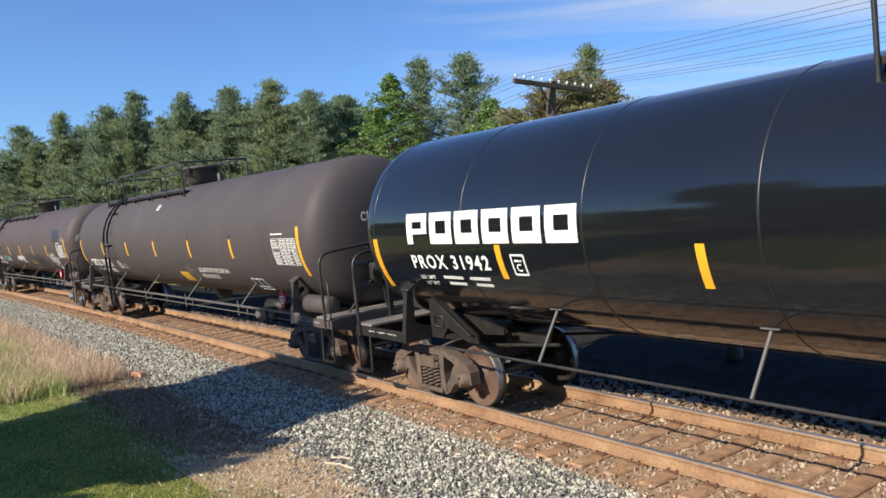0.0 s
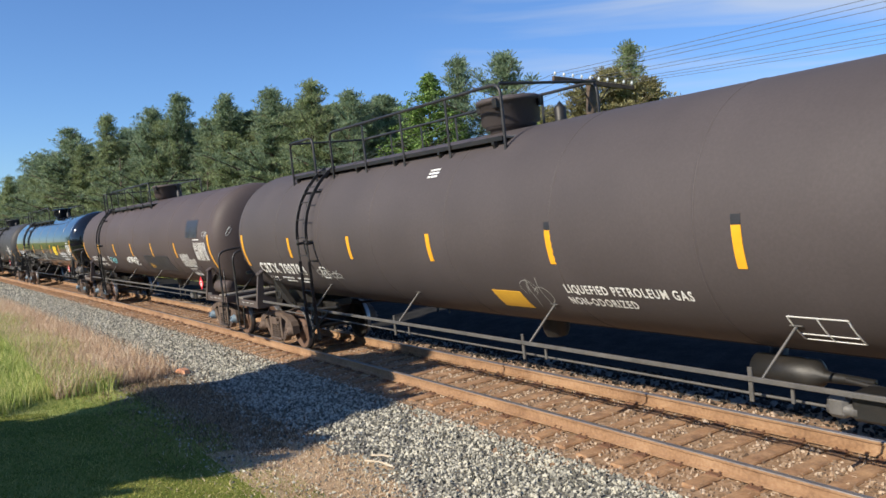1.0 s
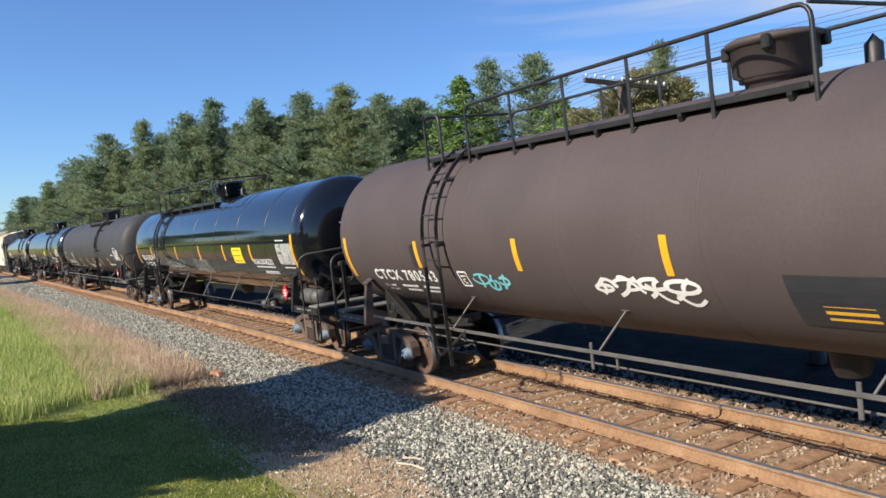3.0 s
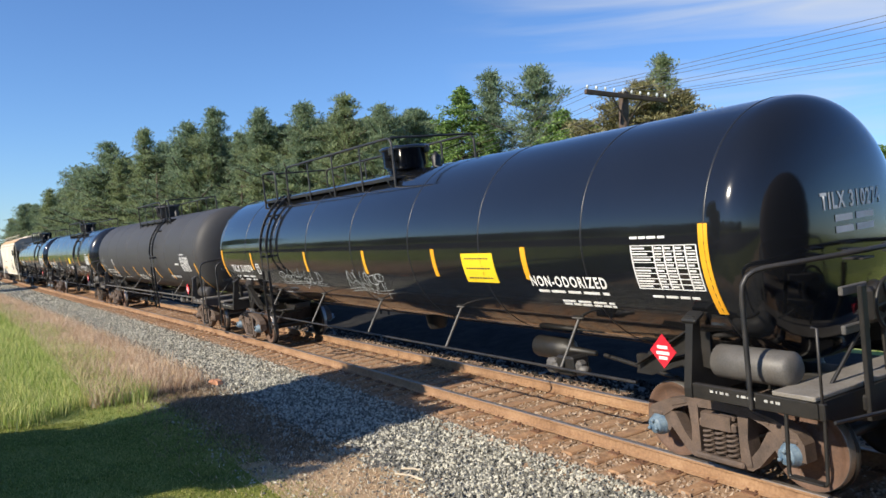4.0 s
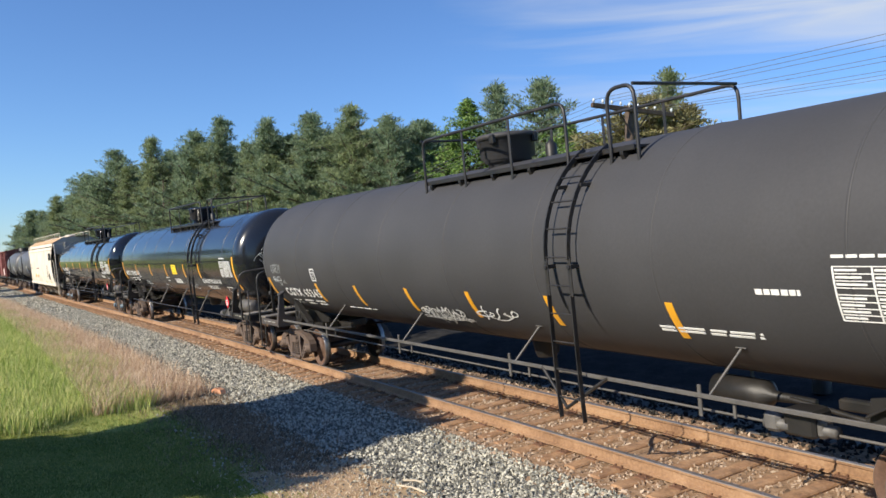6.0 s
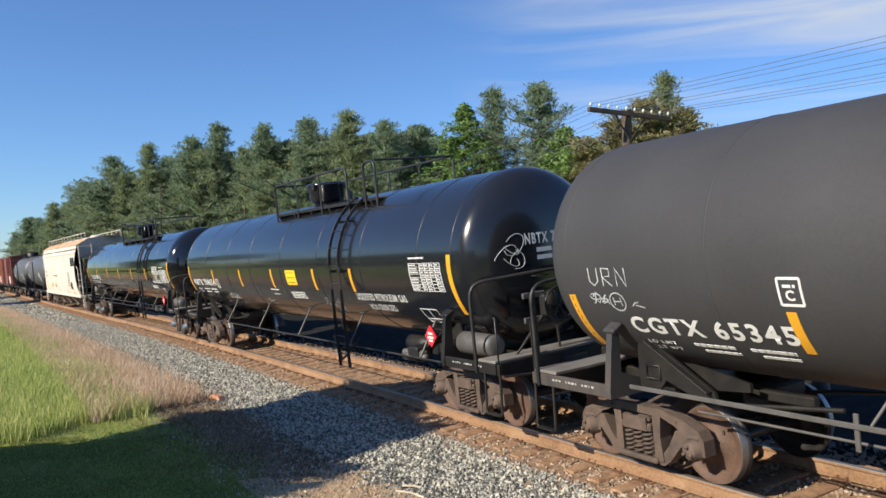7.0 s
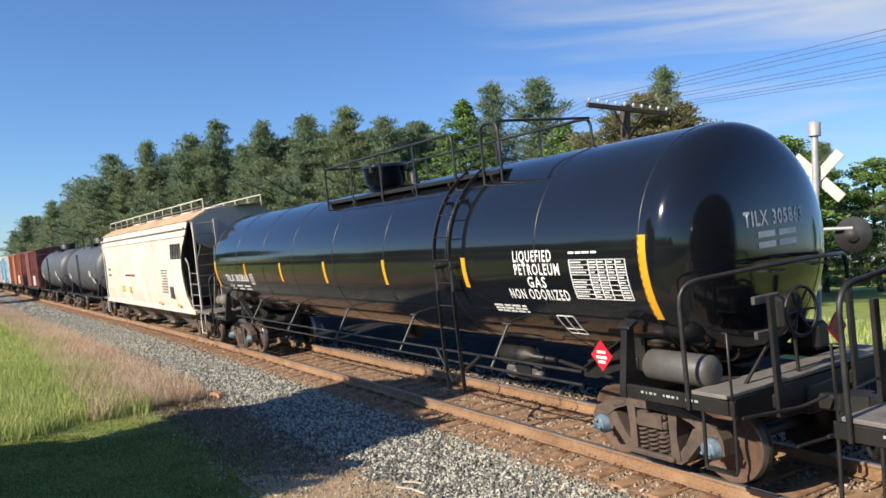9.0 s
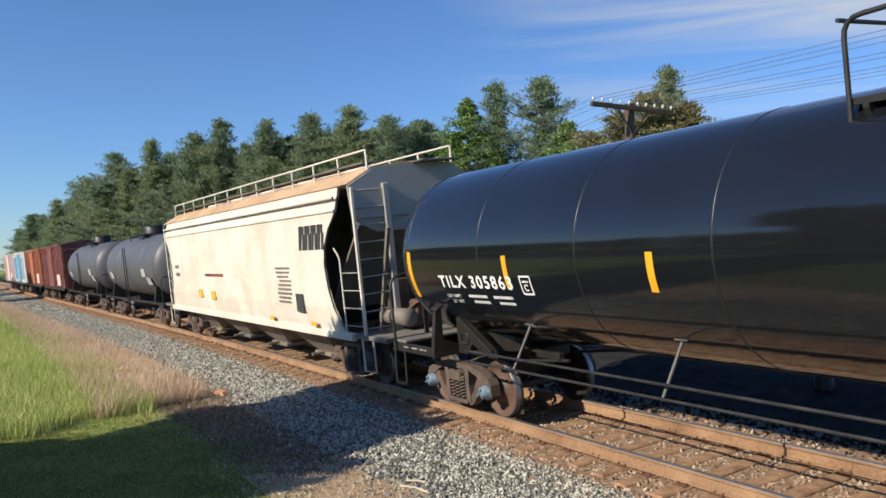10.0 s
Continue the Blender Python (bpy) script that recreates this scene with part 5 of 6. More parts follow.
        cut = dict(zip([z for y, z in sec], (0.12, 0.3, 0.55, 0.72, 0.78, 0.68, 0.42, 0.1, 0.0, 0.0, 0.0)))     # the ends curve in behind the corner posts
        vs = [((L1 - cut[z]) * (2 * k / (n - 1) - 1), s * y, z) for k in range(n) for y, z in sec]
        m = len(sec)
        inn = [(x, y - s * 0.05, z) for x, y, z in vs]
        fs = [(k * m + j, (k + 1) * m + j, (k + 1) * m + j + 1, k * m + j + 1) for k in range(n - 1) for j in range(m - 1)]
        part("side_wall", Geo().add(vs + inn, fs + [tuple(i + n * m for i in f)[::-1] for f in fs]), M["cream"], car)
        part("side_sill", Geo().box((0, s * 1.5, 1.12), (L1 - L0 + 0.3, 0.12, 0.16), 0.01), M["cream"], car)
        for z in (3.72, 3.98):
            part("top_rib", Geo().box((0, s * 1.6, z), (L1 - L0, 0.06, 0.05), 0.01), M["cream"], car)
    roof = Geo()
    rs = [(-1.5, 4.2), (-0.9, 4.52), (0, 4.6), (0.9, 4.52), (1.5, 4.2)]
    roof.prism(rs + [(1.4, 4.14), (-1.4, 4.14)], L0 - 0.5, L1 + 0.5, "yz")
    part("roof", roof, M["roofrust"], car, "rust-streaked cream roof")
    for y in (-1.0, 1.0):
        rail = part("roof_railing", Geo().path([(L0 - 0.4, y, 4.86), (L1 + 0.5, y, 4.86)], 0.022, 6), M["cream"], car)
        for k in range(13):
            x = L0 - 0.4 + (L1 - L0 + 0.9) * k / 12
            part("post", Geo().box((x, y, 4.66), (0.05, 0.03, 0.42), 0.006), M["cream"], rail)
        part("roof_walk", Geo().box((0, y * 0.85, 4.62), (L1 - L0 + 0.8, 0.4, 0.03), 0.006), M["hopgrey"], car)
    for k in range(5):
        part("hatch", Geo().lathe([(4.58, 0.36), (4.7, 0.36), (4.72, 0.32), (4.74, 0.0)], (-6 + 3 * k, 0, 0), "z", 20), M["cream"], car)
    for s in (-1, 1):
        end = Geo()
        x = s * 7.9
        end.prism([(x, 4.15), (x + s * 0.35, 4.15), (x + s * 0.35, 3.6), (x - s * 1.9, 1.5), (x - s * 2.0, 1.5), (x - s * 0.05, 3.3)], -1.12, 1.12)
        part("end_slope", end, M["hopgrey"], car, "grey sloping end sheet")
        cap = part("end_panel", Geo().prism([(-1.45, 3.5), (1.45, 3.5), (1.5, 4.16), (0.9, 4.48), (0, 4.56), (-0.9, 4.48), (-1.5, 4.16)], s * 8.405, s * 8.46, "yz"), M["hopend"], car, "pale grey upper end panel")
        part("stiffener", Geo().prism([(-1.45, 3.5), (1.45, 3.5), (0.9, 3.2), (-0.9, 3.2)], s * 8.36, s * 8.4, "yz"), M["hopend"], cap)
        part("roof_step", Geo().box((s * 8.62, 0.45, 4.56), (0.5, 0.9, 0.03), 0.006), M["hopgrey"], cap, "grated running board")
        for y in (-1.45, 1.45):
            lad = part("ladder", Geo().box((s * 8.5, y, 2.6), (0.07, 0.06, 3.05), 0.008), M["cream"], car)
            part("rail", Geo().box((s * 8.5, y * 0.48, 2.62), (0.09, 0.13, 3.1), 0.012), M["hopend"], lad)
            for k in range(9):
                part("rung", Geo().path([(s * 8.5, y, 1.3 + 0.345 * k), (s * 8.5, y * 0.48, 1.3 + 0.345 * k)], 0.014, 6), M["hopend"], lad)
            grab = part("grab_rail", Geo().path([(s * 7.75, y * 1.05, 1.15), (s * 7.75, y * 1.05, 2.75), (s * 7.6, y * 1.08, 2.95)], 0.02, 6, 0.1), M["cream"], car)
            for k in range(4):
                part("rung", Geo().path([(s * 7.75, y * 1.05, 1.35 + 0.36 * k), (s * 8.5, y, 1.35 + 0.36 * k)], 0.012, 6), M["hopend"], grab)
            part("step", Geo().path([(s * 8.3, y, 1.1), (s * 8.3, y, 0.45), (s * 8.8, y, 0.45), (s * 8.8, y, 1.1)], 0.022, 6), M["cream"], car)
            part("brace", Geo().box((s * 8.4, y * 0.6, 2.2), (0.08, 0.08, 2.3), 0.01, Matrix.Rotation(s * 0.35, 4, "Y")), M["hopgrey"], car)
        part("end_deck", Geo().box((s * 8.7, 0, 1.14), (1.5, 3.0, 0.09), 0.01), M["hopgrey"], car)
        part("brake_rigging", Geo().box((s * 8.75, -0.15, 1.5), (0.3, 0.7, 0.55), 0.05).path([(s * 8.4, -0.9, 1.25), (s * 8.9, -0.5, 1.7), (s * 9.1, 0.2, 2.0)], 0.03, 6).box((s * 8.3, -0.55, 1.75), (0.08, 0.5, 0.9), 0.02), M["wheel"], car, "rusty brake gear")
        part("centre_sill", Geo().box((s * 8.0, 0, 0.95), (3.2, 0.5, 0.34), 0.02), M["frame"], car)
        part("coupler", COUPLER, None, car, at=pose(s * 9.0, 0, 0, rz=0 if s > 0 else 180))
        g = Geo()
        ring = [(s * 9.2, 0.2 + 0.27 * math.cos(a), 2.0 + 0.27 * math.sin(a)) for a in np.linspace(0, 2 * math.pi, 24, endpoint=False)]
        part("brake_wheel", g.path(ring, 0.018, 6, closed=True).box((s * 9.1, 0.2, 2.0), (0.12, 0.5, 0.08), 0.01), M["frame"], car) if s > 0 else None
        part("tank_pipe", Geo().lathe([(-0.5, 0.0), (-0.5, 0.18), (0.5, 0.18), (0.5, 0.0)], (s * 8.5, -0.7, 1.45), "x", 16), M["hopgrey"], car)
        truck(car, s * 6.9)
    for k in range(4):
        x = -4.8 + 3.2 * k
        g = Geo()
        g.add([(x - 1.6, -1.45, 1.2), (x + 1.6, -1.45, 1.2), (x + 1.6, 1.45, 1.2), (x - 1.6, 1.45, 1.2), (x - 0.5, -0.8, 0.42), (x + 0.5, -0.8, 0.42), (x + 0.5, 0.8, 0.42), (x - 0.5, 0.8, 0.42)],
              [(0, 1, 5, 4), (1, 2, 6, 5), (2, 3, 7, 6), (3, 0, 4, 7), (4, 5, 6, 7)])
        b = part("hopper_bay", g, M["hopgrey"], car)
        part("gate", Geo().box((x, 0, 0.38), (1.2, 1.8, 0.1), 0.02).path([(x, -1.2, 0.42), (x, 1.2, 0.42)], 0.04, 6), M["hopgrey"], b)
    # maker's mark: four slanting dark blocks
    g = Geo()
    for k in range(4):
        x = 5.8 + 0.36 * k
        g.prism([(x, 2.95), (x + 0.14, 2.95), (x + 0.26, 3.48), (x + 0.12, 3.48)], -1.635, -1.625)
        g.prism([(x + 0.14, 3.3), (x + 0.34, 3.3), (x + 0.38, 3.48), (x + 0.18, 3.48)], -1.635, -1.625)
        g.prism([(x + 0.22, 2.95), (x + 0.33, 2.95), (x + 0.41, 3.3), (x + 0.3, 3.3)], -1.635, -1.625)
    tagged(part("brand_mark", g, M["ink"], car, "dark slanting block logo"), kind="stuff")
    rng = random.Random(8)
    g = Geo()
    for r in range(9):
        g.box((4.6 + rng.uniform(-0.1, 0.05), -1.628, 2.55 - 0.1 * r), (rng.uniform(0.7, 1.0), 0.008, 0.045), 0.002)
    for z in (2.62, 2.35):
        g.box((-6.3, -1.628, z), (0.55, 0.008, 0.12), 0.002)
    part("stencil_print", g, M["hopgrey"], car)
    part("stencil_print", Geo().box((-1.6, -1.628, 2.35), (2.0, 0.008, 0.08), 0.002), M["boxred"], car)
    for x, z in ((-3.4, 1.75), (-1.9, 1.72), (3.4, 1.3), (6.2, 1.3)):
        part("reflector", Geo().box((x, -1.62, z), (0.45 if z > 1.5 else 0.3, 0.01, 0.26 if z > 1.5 else 0.1), 0.002), M["orange"], car)
    part("patch", Geo().box((5.5, -1.628, 1.75), (0.45, 0.008, 0.42), 0.002), M["ink"], car)
    return car


def short_tank():
    """Short mid-grey tank car with a walkway round its dome."""
    car = tagged(new("tank_car"), "short mid-grey tank car with pale stencil patches", "tank car", "freight train")
    g = Geo()
    r, zc, h = 1.42, 2.55, 5.1
    prof = [(-h - 0.6 * math.cos(math.pi / 2 * k / 8), r * math.sin(math.pi / 2 * k / 8)) for k in range(9)]
    prof += [(h + 0.6 * math.cos(math.pi / 2 * k / 8), r * math.sin(math.pi / 2 * k / 8)) for k in range(8, -1, -1)]
    part("tank", g.lathe(prof, (0, 0, zc), "x", 64), M["midgrey"], car)
    for x in (-h, -2.5, 0.0, 2.5, h):
        part("band", Geo().lathe([(x - 0.05, r), (x - 0.04, r + 0.012), (x + 0.04, r + 0.012), (x + 0.05, r)], (0, 0, zc), "x", 48), M["midgrey"], car)
    part("dome", Geo().lathe([(zc + r - 0.1, 0.5), (zc + r + 0.4, 0.5), (zc + r + 0.45, 0.44), (zc + r + 0.47, 0)], (0, 0, 0), "z", 24), M["frame"], car)
    part("walkway", Geo().box((0, -0.6, zc + r + 0.05), (2.6, 0.4, 0.05), 0.01).box((0, 0.6, zc + r + 0.05), (2.6, 0.4, 0.05), 0.01), M["frame"], car)
    for y in (-0.85, 0.85):
        part("handrail", Geo().path([(-1.3, y, zc + r - 0.2), (-1.3, y, zc + r + 0.8), (1.3, y, zc + r + 0.8), (1.3, y, zc + r - 0.2)], 0.022, 6, 0.1), M["pipe"], car)
    for y in (-1.42, 1.42):
        part("running_rail", Geo().box((0, y, 1.1), (12.2, 0.06, 0.1), 0.01), M["frame"], car)
        part("ladder", Geo().box((-0.25, y * 1.06, 2.2), (0.04, 0.04, 2.6), 0.005).box((0.2, y * 1.06, 2.2), (0.04, 0.04, 2.6), 0.005), M["pipe"], car)
    for k, (x, z) in enumerate(((-4.0, 2.2), (3.2, 2.35), (4.2, 2.0))):
        part("stencil_patch", Geo().box((x, -1.43 + abs(z - zc) * 0.06, z), (0.7, 0.02, 0.35), 0.004, Matrix.Rotation((zc - z) / r, 4, "X")), M["dimwhite"], car)
    for s in (-1, 1):
        part("end_beam", Geo().box((s * 6.1, 0, 1.05), (0.5, 2.9, 0.2), 0.02).box((s * 5.2, 0, 0.95), (2.6, 0.5, 0.3), 0.02), M["frame"], car)
        part("saddle", Geo().prism([(-1.4, 1.0), (1.4, 1.0), (1.25, 1.8), (-1.25, 1.8)], s * 4.6 - 0.1, s * 4.6 + 0.1, "yz"), M["frame"], car)
        part("end_handrail", Geo().path([(s * 6.2, -1.4, 1.0), (s * 6.2, -1.4, 2.2), (s * 6.2, 1.4, 2.2), (s * 6.2, 1.4, 1.0)], 0.025, 6, 0.2), M["pipe"], car)
        part("coupler", COUPLER, None, car, at=pose(s * 6.0, 0, 0, rz=0 if s > 0 else 180))
        truck(car, s * 4.4)
    return car


def boxcar(paint, label, panel=None):
    car = tagged(new("box_car"), label, "box car", "freight train")
    hl = 5.9
    part("body", Geo().box((0, 0, 2.72), (hl * 2, 2.9, 3.1), 0.03), M[paint], car)
    part("roof", Geo().prism([(-1.5, 4.25), (0, 4.45), (1.5, 4.25), (1.5, 4.2), (-1.5, 4.2)], -hl - 0.05, hl + 0.05, "yz"), M[paint], car)
    for s in (-1, 1):
        for k in range(16):
            x = -hl + 0.3 + (2 * hl - 0.6) * k / 15
            if abs(x) > 1.3:
                part("rib", Geo().box((x, s * 1.47, 2.72), (0.09, 0.06, 3.0), 0.01), M[paint], car)
        part("door", Geo().box((0, s * 1.5, 2.65), (2.5, 0.08, 2.8), 0.02), M[panel or paint], car)
        part("door_rail", Geo().box((0, s * 1.53, 4.12), (5.0, 0.08, 0.08), 0.01), M[paint], car)
        part("side_sill", Geo().box((0, s * 1.46, 1.12), (hl * 2, 0.08, 0.2), 0.01), M["frame"], car)
        for y in (-1.3, 1.3):
            lad = part("ladder", Geo().box((s * (hl + 0.06), y, 2.6), (0.04, 0.05, 3.0), 0.005), M[paint], car)
            for k in range(7):
                part("rung", Geo().path([(s * (hl + 0.08), y, 1.4 + 0.4 * k), (s * (hl + 0.08), y * 0.65, 1.4 + 0.4 * k)], 0.014, 6), M[paint], lad)
        for k in range(5):
            part("end_rib", Geo().box((s * (hl + 0.03), 0, 1.6 + 0.55 * k), (0.1, 2.6, 0.16), 0.04), M[paint], car)
        part("coupler", COUPLER, None, car, at=pose(s * (hl - 0.2), 0, 0, rz=0 if s > 0 else 180))
        truck(car, s * 4.3)
    if panel:
        for x in (-4.2, -2.9, 2.6, 4.4):
            part("panel", Geo().box((x, -1.5, 2.7), (0.9, 0.05, 2.2), 0.01), M[panel], car)
    else:
        part("patch", Geo().box((3.8, -1.5, 1.75), (1.5, 0.05, 0.8), 0.01), M["boxpink"], car)
    part("underframe", Geo().box((0, 0, 0.95), (hl * 2 - 0.5, 0.5, 0.3), 0.02), M["frame"], car)
    return car


tail = TRAIN[-1][1] - PITCH / 2
for made, length in ((hopper(), 18.9), (short_tank(), 13.9), (short_tank(), 13.9), (boxcar("boxred", "oxide red box car with pale patch"), 13.2), (boxcar("boxrust", "rusty orange-red box car"), 13.2),
                     (boxcar("boxwhite", "white box car with blue panels", "boxblue"), 13.2), (boxcar("boxpink", "faded pink box car"), 13.2)):
    TRAIN.append((made, tail - length / 2))
    tail -= length


# ---------- trees ----------
def tree_meshes(kind, seed, height, thick=1.0):
    """Trunk with limbs, and a crown of small leaf blades set in clumps along the limbs."""
    rng = np.random.default_rng(seed)
    g = Geo()
    H = height
    bend = rng.uniform(-0.25, 0.25, 2)
    def spine(z):
        return np.array([bend[0] * math.sin(z / H * 2.6), bend[1] * math.sin(z / H * 2.2), z])
    zs = np.linspace(-0.3, H * 0.97, 9)
    n = 8
    vs, fs = [], []
    for i, z in enumerate(zs):
        c, r = spine(z), 0.011 * H * (1 - 0.92 * i / 8) + 0.02
        if i == 0:
            r *= 1.4
        for k in range(n):
            vs.append((c[0] + r * math.cos(6.283 * k / n), c[1] + r * math.sin(6.283 * k / n), c[2]))
    for i in range(8):
        for k in range(n):
            fs.append((i * n + k, i * n + (k + 1) % n, (i + 1) * n + (k + 1) % n, (i + 1) * n + k))
    g.add(vs, fs, True)
    centres, sizes = [], []
    slim = rng.uniform(0.78, 1.15)
    blunt = rng.uniform(0.6, 0.88)
    lobes = rng.uniform(0, 6.283, 4)
    whorl = rng.uniform(0.62, 1.15, 60)
    if kind == "pine":
        base, count = 0.04 * H, 330
    elif kind == "high":
        base, count = 0.66 * H, 150
    elif kind == "low":
        base, count = 0.12 * H, 150
    elif kind == "bare":
        base, count = 0.45 * H, 30
    else:
        base, count = 0.05 * H, 430 if kind == "cone" else 130
    for b in range(count):
        t = (b + rng.uniform(0, 1)) / count
        z = base + (H * 0.97 - base) * t
        if kind == "leafy":
            reach = 0.24 * thick ** 0.25 * H * (math.sin(math.pi * (0.12 + 0.86 * t)) ** 0.8) * rng.uniform(0.65, 1.1)
            rise = rng.uniform(0.1, 0.7)
        elif kind in ("high", "low"):
            reach = 0.29 * H * math.sin(math.pi * (0.2 + 0.62 * t)) * rng.uniform(0.5, 1.0)
            rise = rng.uniform(0.0, 0.35)
        elif kind == "cone":
            reach = 0.36 * H * (1 - t) ** 0.95 * rng.uniform(0.7, 1.05) + 0.12
            rise = rng.uniform(-0.2, 0.5)
        else:
            level = int(t * 38)
            z = base + (H * 0.97 - base) * ((level + 0.6 * (t * 38 - level)) / 38)
            reach = (H * 0.245 * slim * (1 - t) ** blunt + 0.15) * whorl[level] * rng.choice((0.3, 0.55, 0.85, 1.05, 1.35))
            rise = rng.uniform(-0.1, 0.25) + 0.55 * t
        a = rng.uniform(0, 6.283)
        if kind == "pine":
            reach *= 0.82 + 0.3 * math.sin(a + lobes[0] + 5 * t) * math.sin(2 * a + lobes[1])
        p0 = spine(z)
        tip = p0 + np.array([math.cos(a) * reach, math.sin(a) * reach, reach * rise])
        g.path([p0, (p0 + tip) / 2 + np.array([0, 0, -0.04 * reach]), tip], max(0.015, 0.012 * reach), 4)
        m = max(2, int(reach / 0.36))
        for k in range(m):
            f = 0.3 + 0.75 * (k + rng.uniform(0, 1)) / m
            if kind == "bare" and rng.uniform() < 0.55:
                continue
            centres.append(p0 + (tip - p0) * f + rng.normal(0, 0.12, 3))
            sizes.append(rng.uniform(0.12, 0.27) * (0.8 + 0.5 * f) * (1.4 if kind == "leafy" else 1.0))
    centres.append(spine(H * 0.98)), sizes.append(0.3)
    centres, sizes = np.array(centres), np.array(sizes)
    per = int((34 if kind == "cone" else 55 if kind == "leafy" else 27) * thick)
    N = len(centres) * per
    c = np.repeat(centres, per, 0)
    s = np.repeat(sizes, per)[:, None]
    off = rng.normal(0, 1, (N, 3))
    off /= np.linalg.norm(off, axis=1)[:, None]
    off *= rng.uniform(0.25, 1.0, (N, 1)) ** 0.6
    off[:, 2] *= 0.7
    pos = c + off * s
    if kind == "pine" or kind == "bare":
        d = off + np.array([0, 0, 0.75]) + rng.normal(0, 0.35, (N, 3))
        ln, wd = rng.uniform(0.14, 0.3, (N, 1)), rng.uniform(0.016, 0.034, (N, 1))
    else:
        d = rng.normal(0, 1, (N, 3)) + np.array([0, 0, -0.2])
        k = 2.2 if kind in ("high", "low") else 1.0
        ln, wd = k * rng.uniform(0.12, 0.22, (N, 1)), k * rng.uniform(0.07, 0.12, (N, 1))
    if kind == "leafy":
        ln, wd = ln * 0.68, wd * 0.6
    if kind == "cone":
        ln, wd = ln * 0.55, wd * 0.5
    d /= np.linalg.norm(d, axis=1)[:, None]
    side = np.cross(d, rng.normal(0, 1, (N, 3)))
    side /= np.linalg.norm(side, axis=1)[:, None] + 1e-6
    v = np.stack([pos - side * wd * 0.4, pos + side * wd * 0.4, pos + d * ln * 0.6 + side * wd, pos + d * ln, pos + d * ln * 0.6 - side * wd], 1).reshape(-1, 3)
    q = np.arange(N)[:, None] * 5
    tri = np.concatenate([q + np.array([[0, 1, 2]]), q + np.array([[0, 2, 4]]), q + np.array([[4, 2, 3]])], 0)
    leaf = {"pine": M["needles"] if seed % 3 else M["needles2"], "bare": M["needles2"], "leafy": M["leaves"], "high": M["leaves"], "low": M["leaves"], "cone": M["leaves"]}[kind]
    return g.mesh("trunk", M["bark"], False), raw_mesh("crown", v, tri, leaf), H


PINES = [tree_meshes("pine", s, h) for s, h in ((1, 15), (2, 14), (3, 16), (4, 13.5), (5, 15.5), (6, 14.5), (7, 15), (8, 14.2))]
LEAFY = [tree_meshes("leafy", s, h) for s, h in ((11, 9), (12, 10))]
SHADE = [tree_meshes("high", 14, 8.3), tree_meshes("low", 15, 7.0)]
CONES = [tree_meshes("cone", s, h) for s, h in ((21, 15.5),)]
BARE = [tree_meshes("bare", 31, 13)]


def plant(kinds, k, x, y, height, turn, label, crown_mat=None, name="pine_tree", wide=1.55):
    trunk_me, crown_me, h = kinds[k % len(kinds)]
    t = tagged(new(name), label, "tree", "trees beyond the railway")
    sc = height / h
    t.matrix_basis = pose(x, y, float(ground_z(x, y)), rz=turn) @ Matrix.Diagonal((sc * wide, sc * wide, sc, 1))
    part("trunk", trunk_me, None, t)
    c = part("crown", crown_me, None, t)
    if crown_mat:
        c.material_slots[0].link = "OBJECT"
        c.material_slots[0].material = crown_mat
    return t


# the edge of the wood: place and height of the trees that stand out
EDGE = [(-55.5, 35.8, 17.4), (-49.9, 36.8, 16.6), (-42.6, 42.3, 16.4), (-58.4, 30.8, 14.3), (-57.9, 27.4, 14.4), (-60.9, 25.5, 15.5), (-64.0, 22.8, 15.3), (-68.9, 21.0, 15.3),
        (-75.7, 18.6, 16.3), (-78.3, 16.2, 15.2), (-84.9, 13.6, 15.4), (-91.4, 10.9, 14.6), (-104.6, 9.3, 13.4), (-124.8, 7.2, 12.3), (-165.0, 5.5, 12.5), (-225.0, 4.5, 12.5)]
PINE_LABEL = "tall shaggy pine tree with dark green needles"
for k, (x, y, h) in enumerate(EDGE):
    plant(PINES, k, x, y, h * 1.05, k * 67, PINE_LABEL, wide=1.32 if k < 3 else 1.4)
plant(CONES, 0, -53.2, 31.7, 15.9, 20, "bright green conical tree beside darker pines", name="conical_tree")
plant(BARE, 0, -80.5, 14.0, 11.5, 50, "half-bare pine with grey trunk", name="bare_pine_tree")
wood = random.Random(5)
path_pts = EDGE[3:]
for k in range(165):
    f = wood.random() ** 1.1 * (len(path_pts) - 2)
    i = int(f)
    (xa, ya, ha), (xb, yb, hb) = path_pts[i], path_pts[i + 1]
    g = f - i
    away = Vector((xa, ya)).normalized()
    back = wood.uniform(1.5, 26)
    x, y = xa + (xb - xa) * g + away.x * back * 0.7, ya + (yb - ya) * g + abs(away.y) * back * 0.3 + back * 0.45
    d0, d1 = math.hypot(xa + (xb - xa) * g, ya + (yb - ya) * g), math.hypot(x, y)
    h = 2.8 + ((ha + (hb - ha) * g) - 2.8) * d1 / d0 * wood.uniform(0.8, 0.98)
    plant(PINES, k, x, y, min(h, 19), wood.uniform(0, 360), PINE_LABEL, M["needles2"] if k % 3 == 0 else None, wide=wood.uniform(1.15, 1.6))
for k, (x, y, h) in enumerate(((-47.5, 37.5, 13.5), (-46.0, 38.5, 12.6), (-45.2, 36.0, 11.5), (-52, 34.5, 9.0), (-47.5, 40.5, 10.5), (-56, 26.5, 8.0), (-61.5, 20.5, 6.5), (-66, 17.5, 5.5), (-72, 15.2, 6.0), (-44.5, 38.5, 8.5), (-80, 12, 5.0), (-90, 8.5, 4.5))):
    plant(LEAFY, k, x, y, h, k * 50, "bushy green tree at the edge of the wood", name="leafy_tree", wide=1.1)
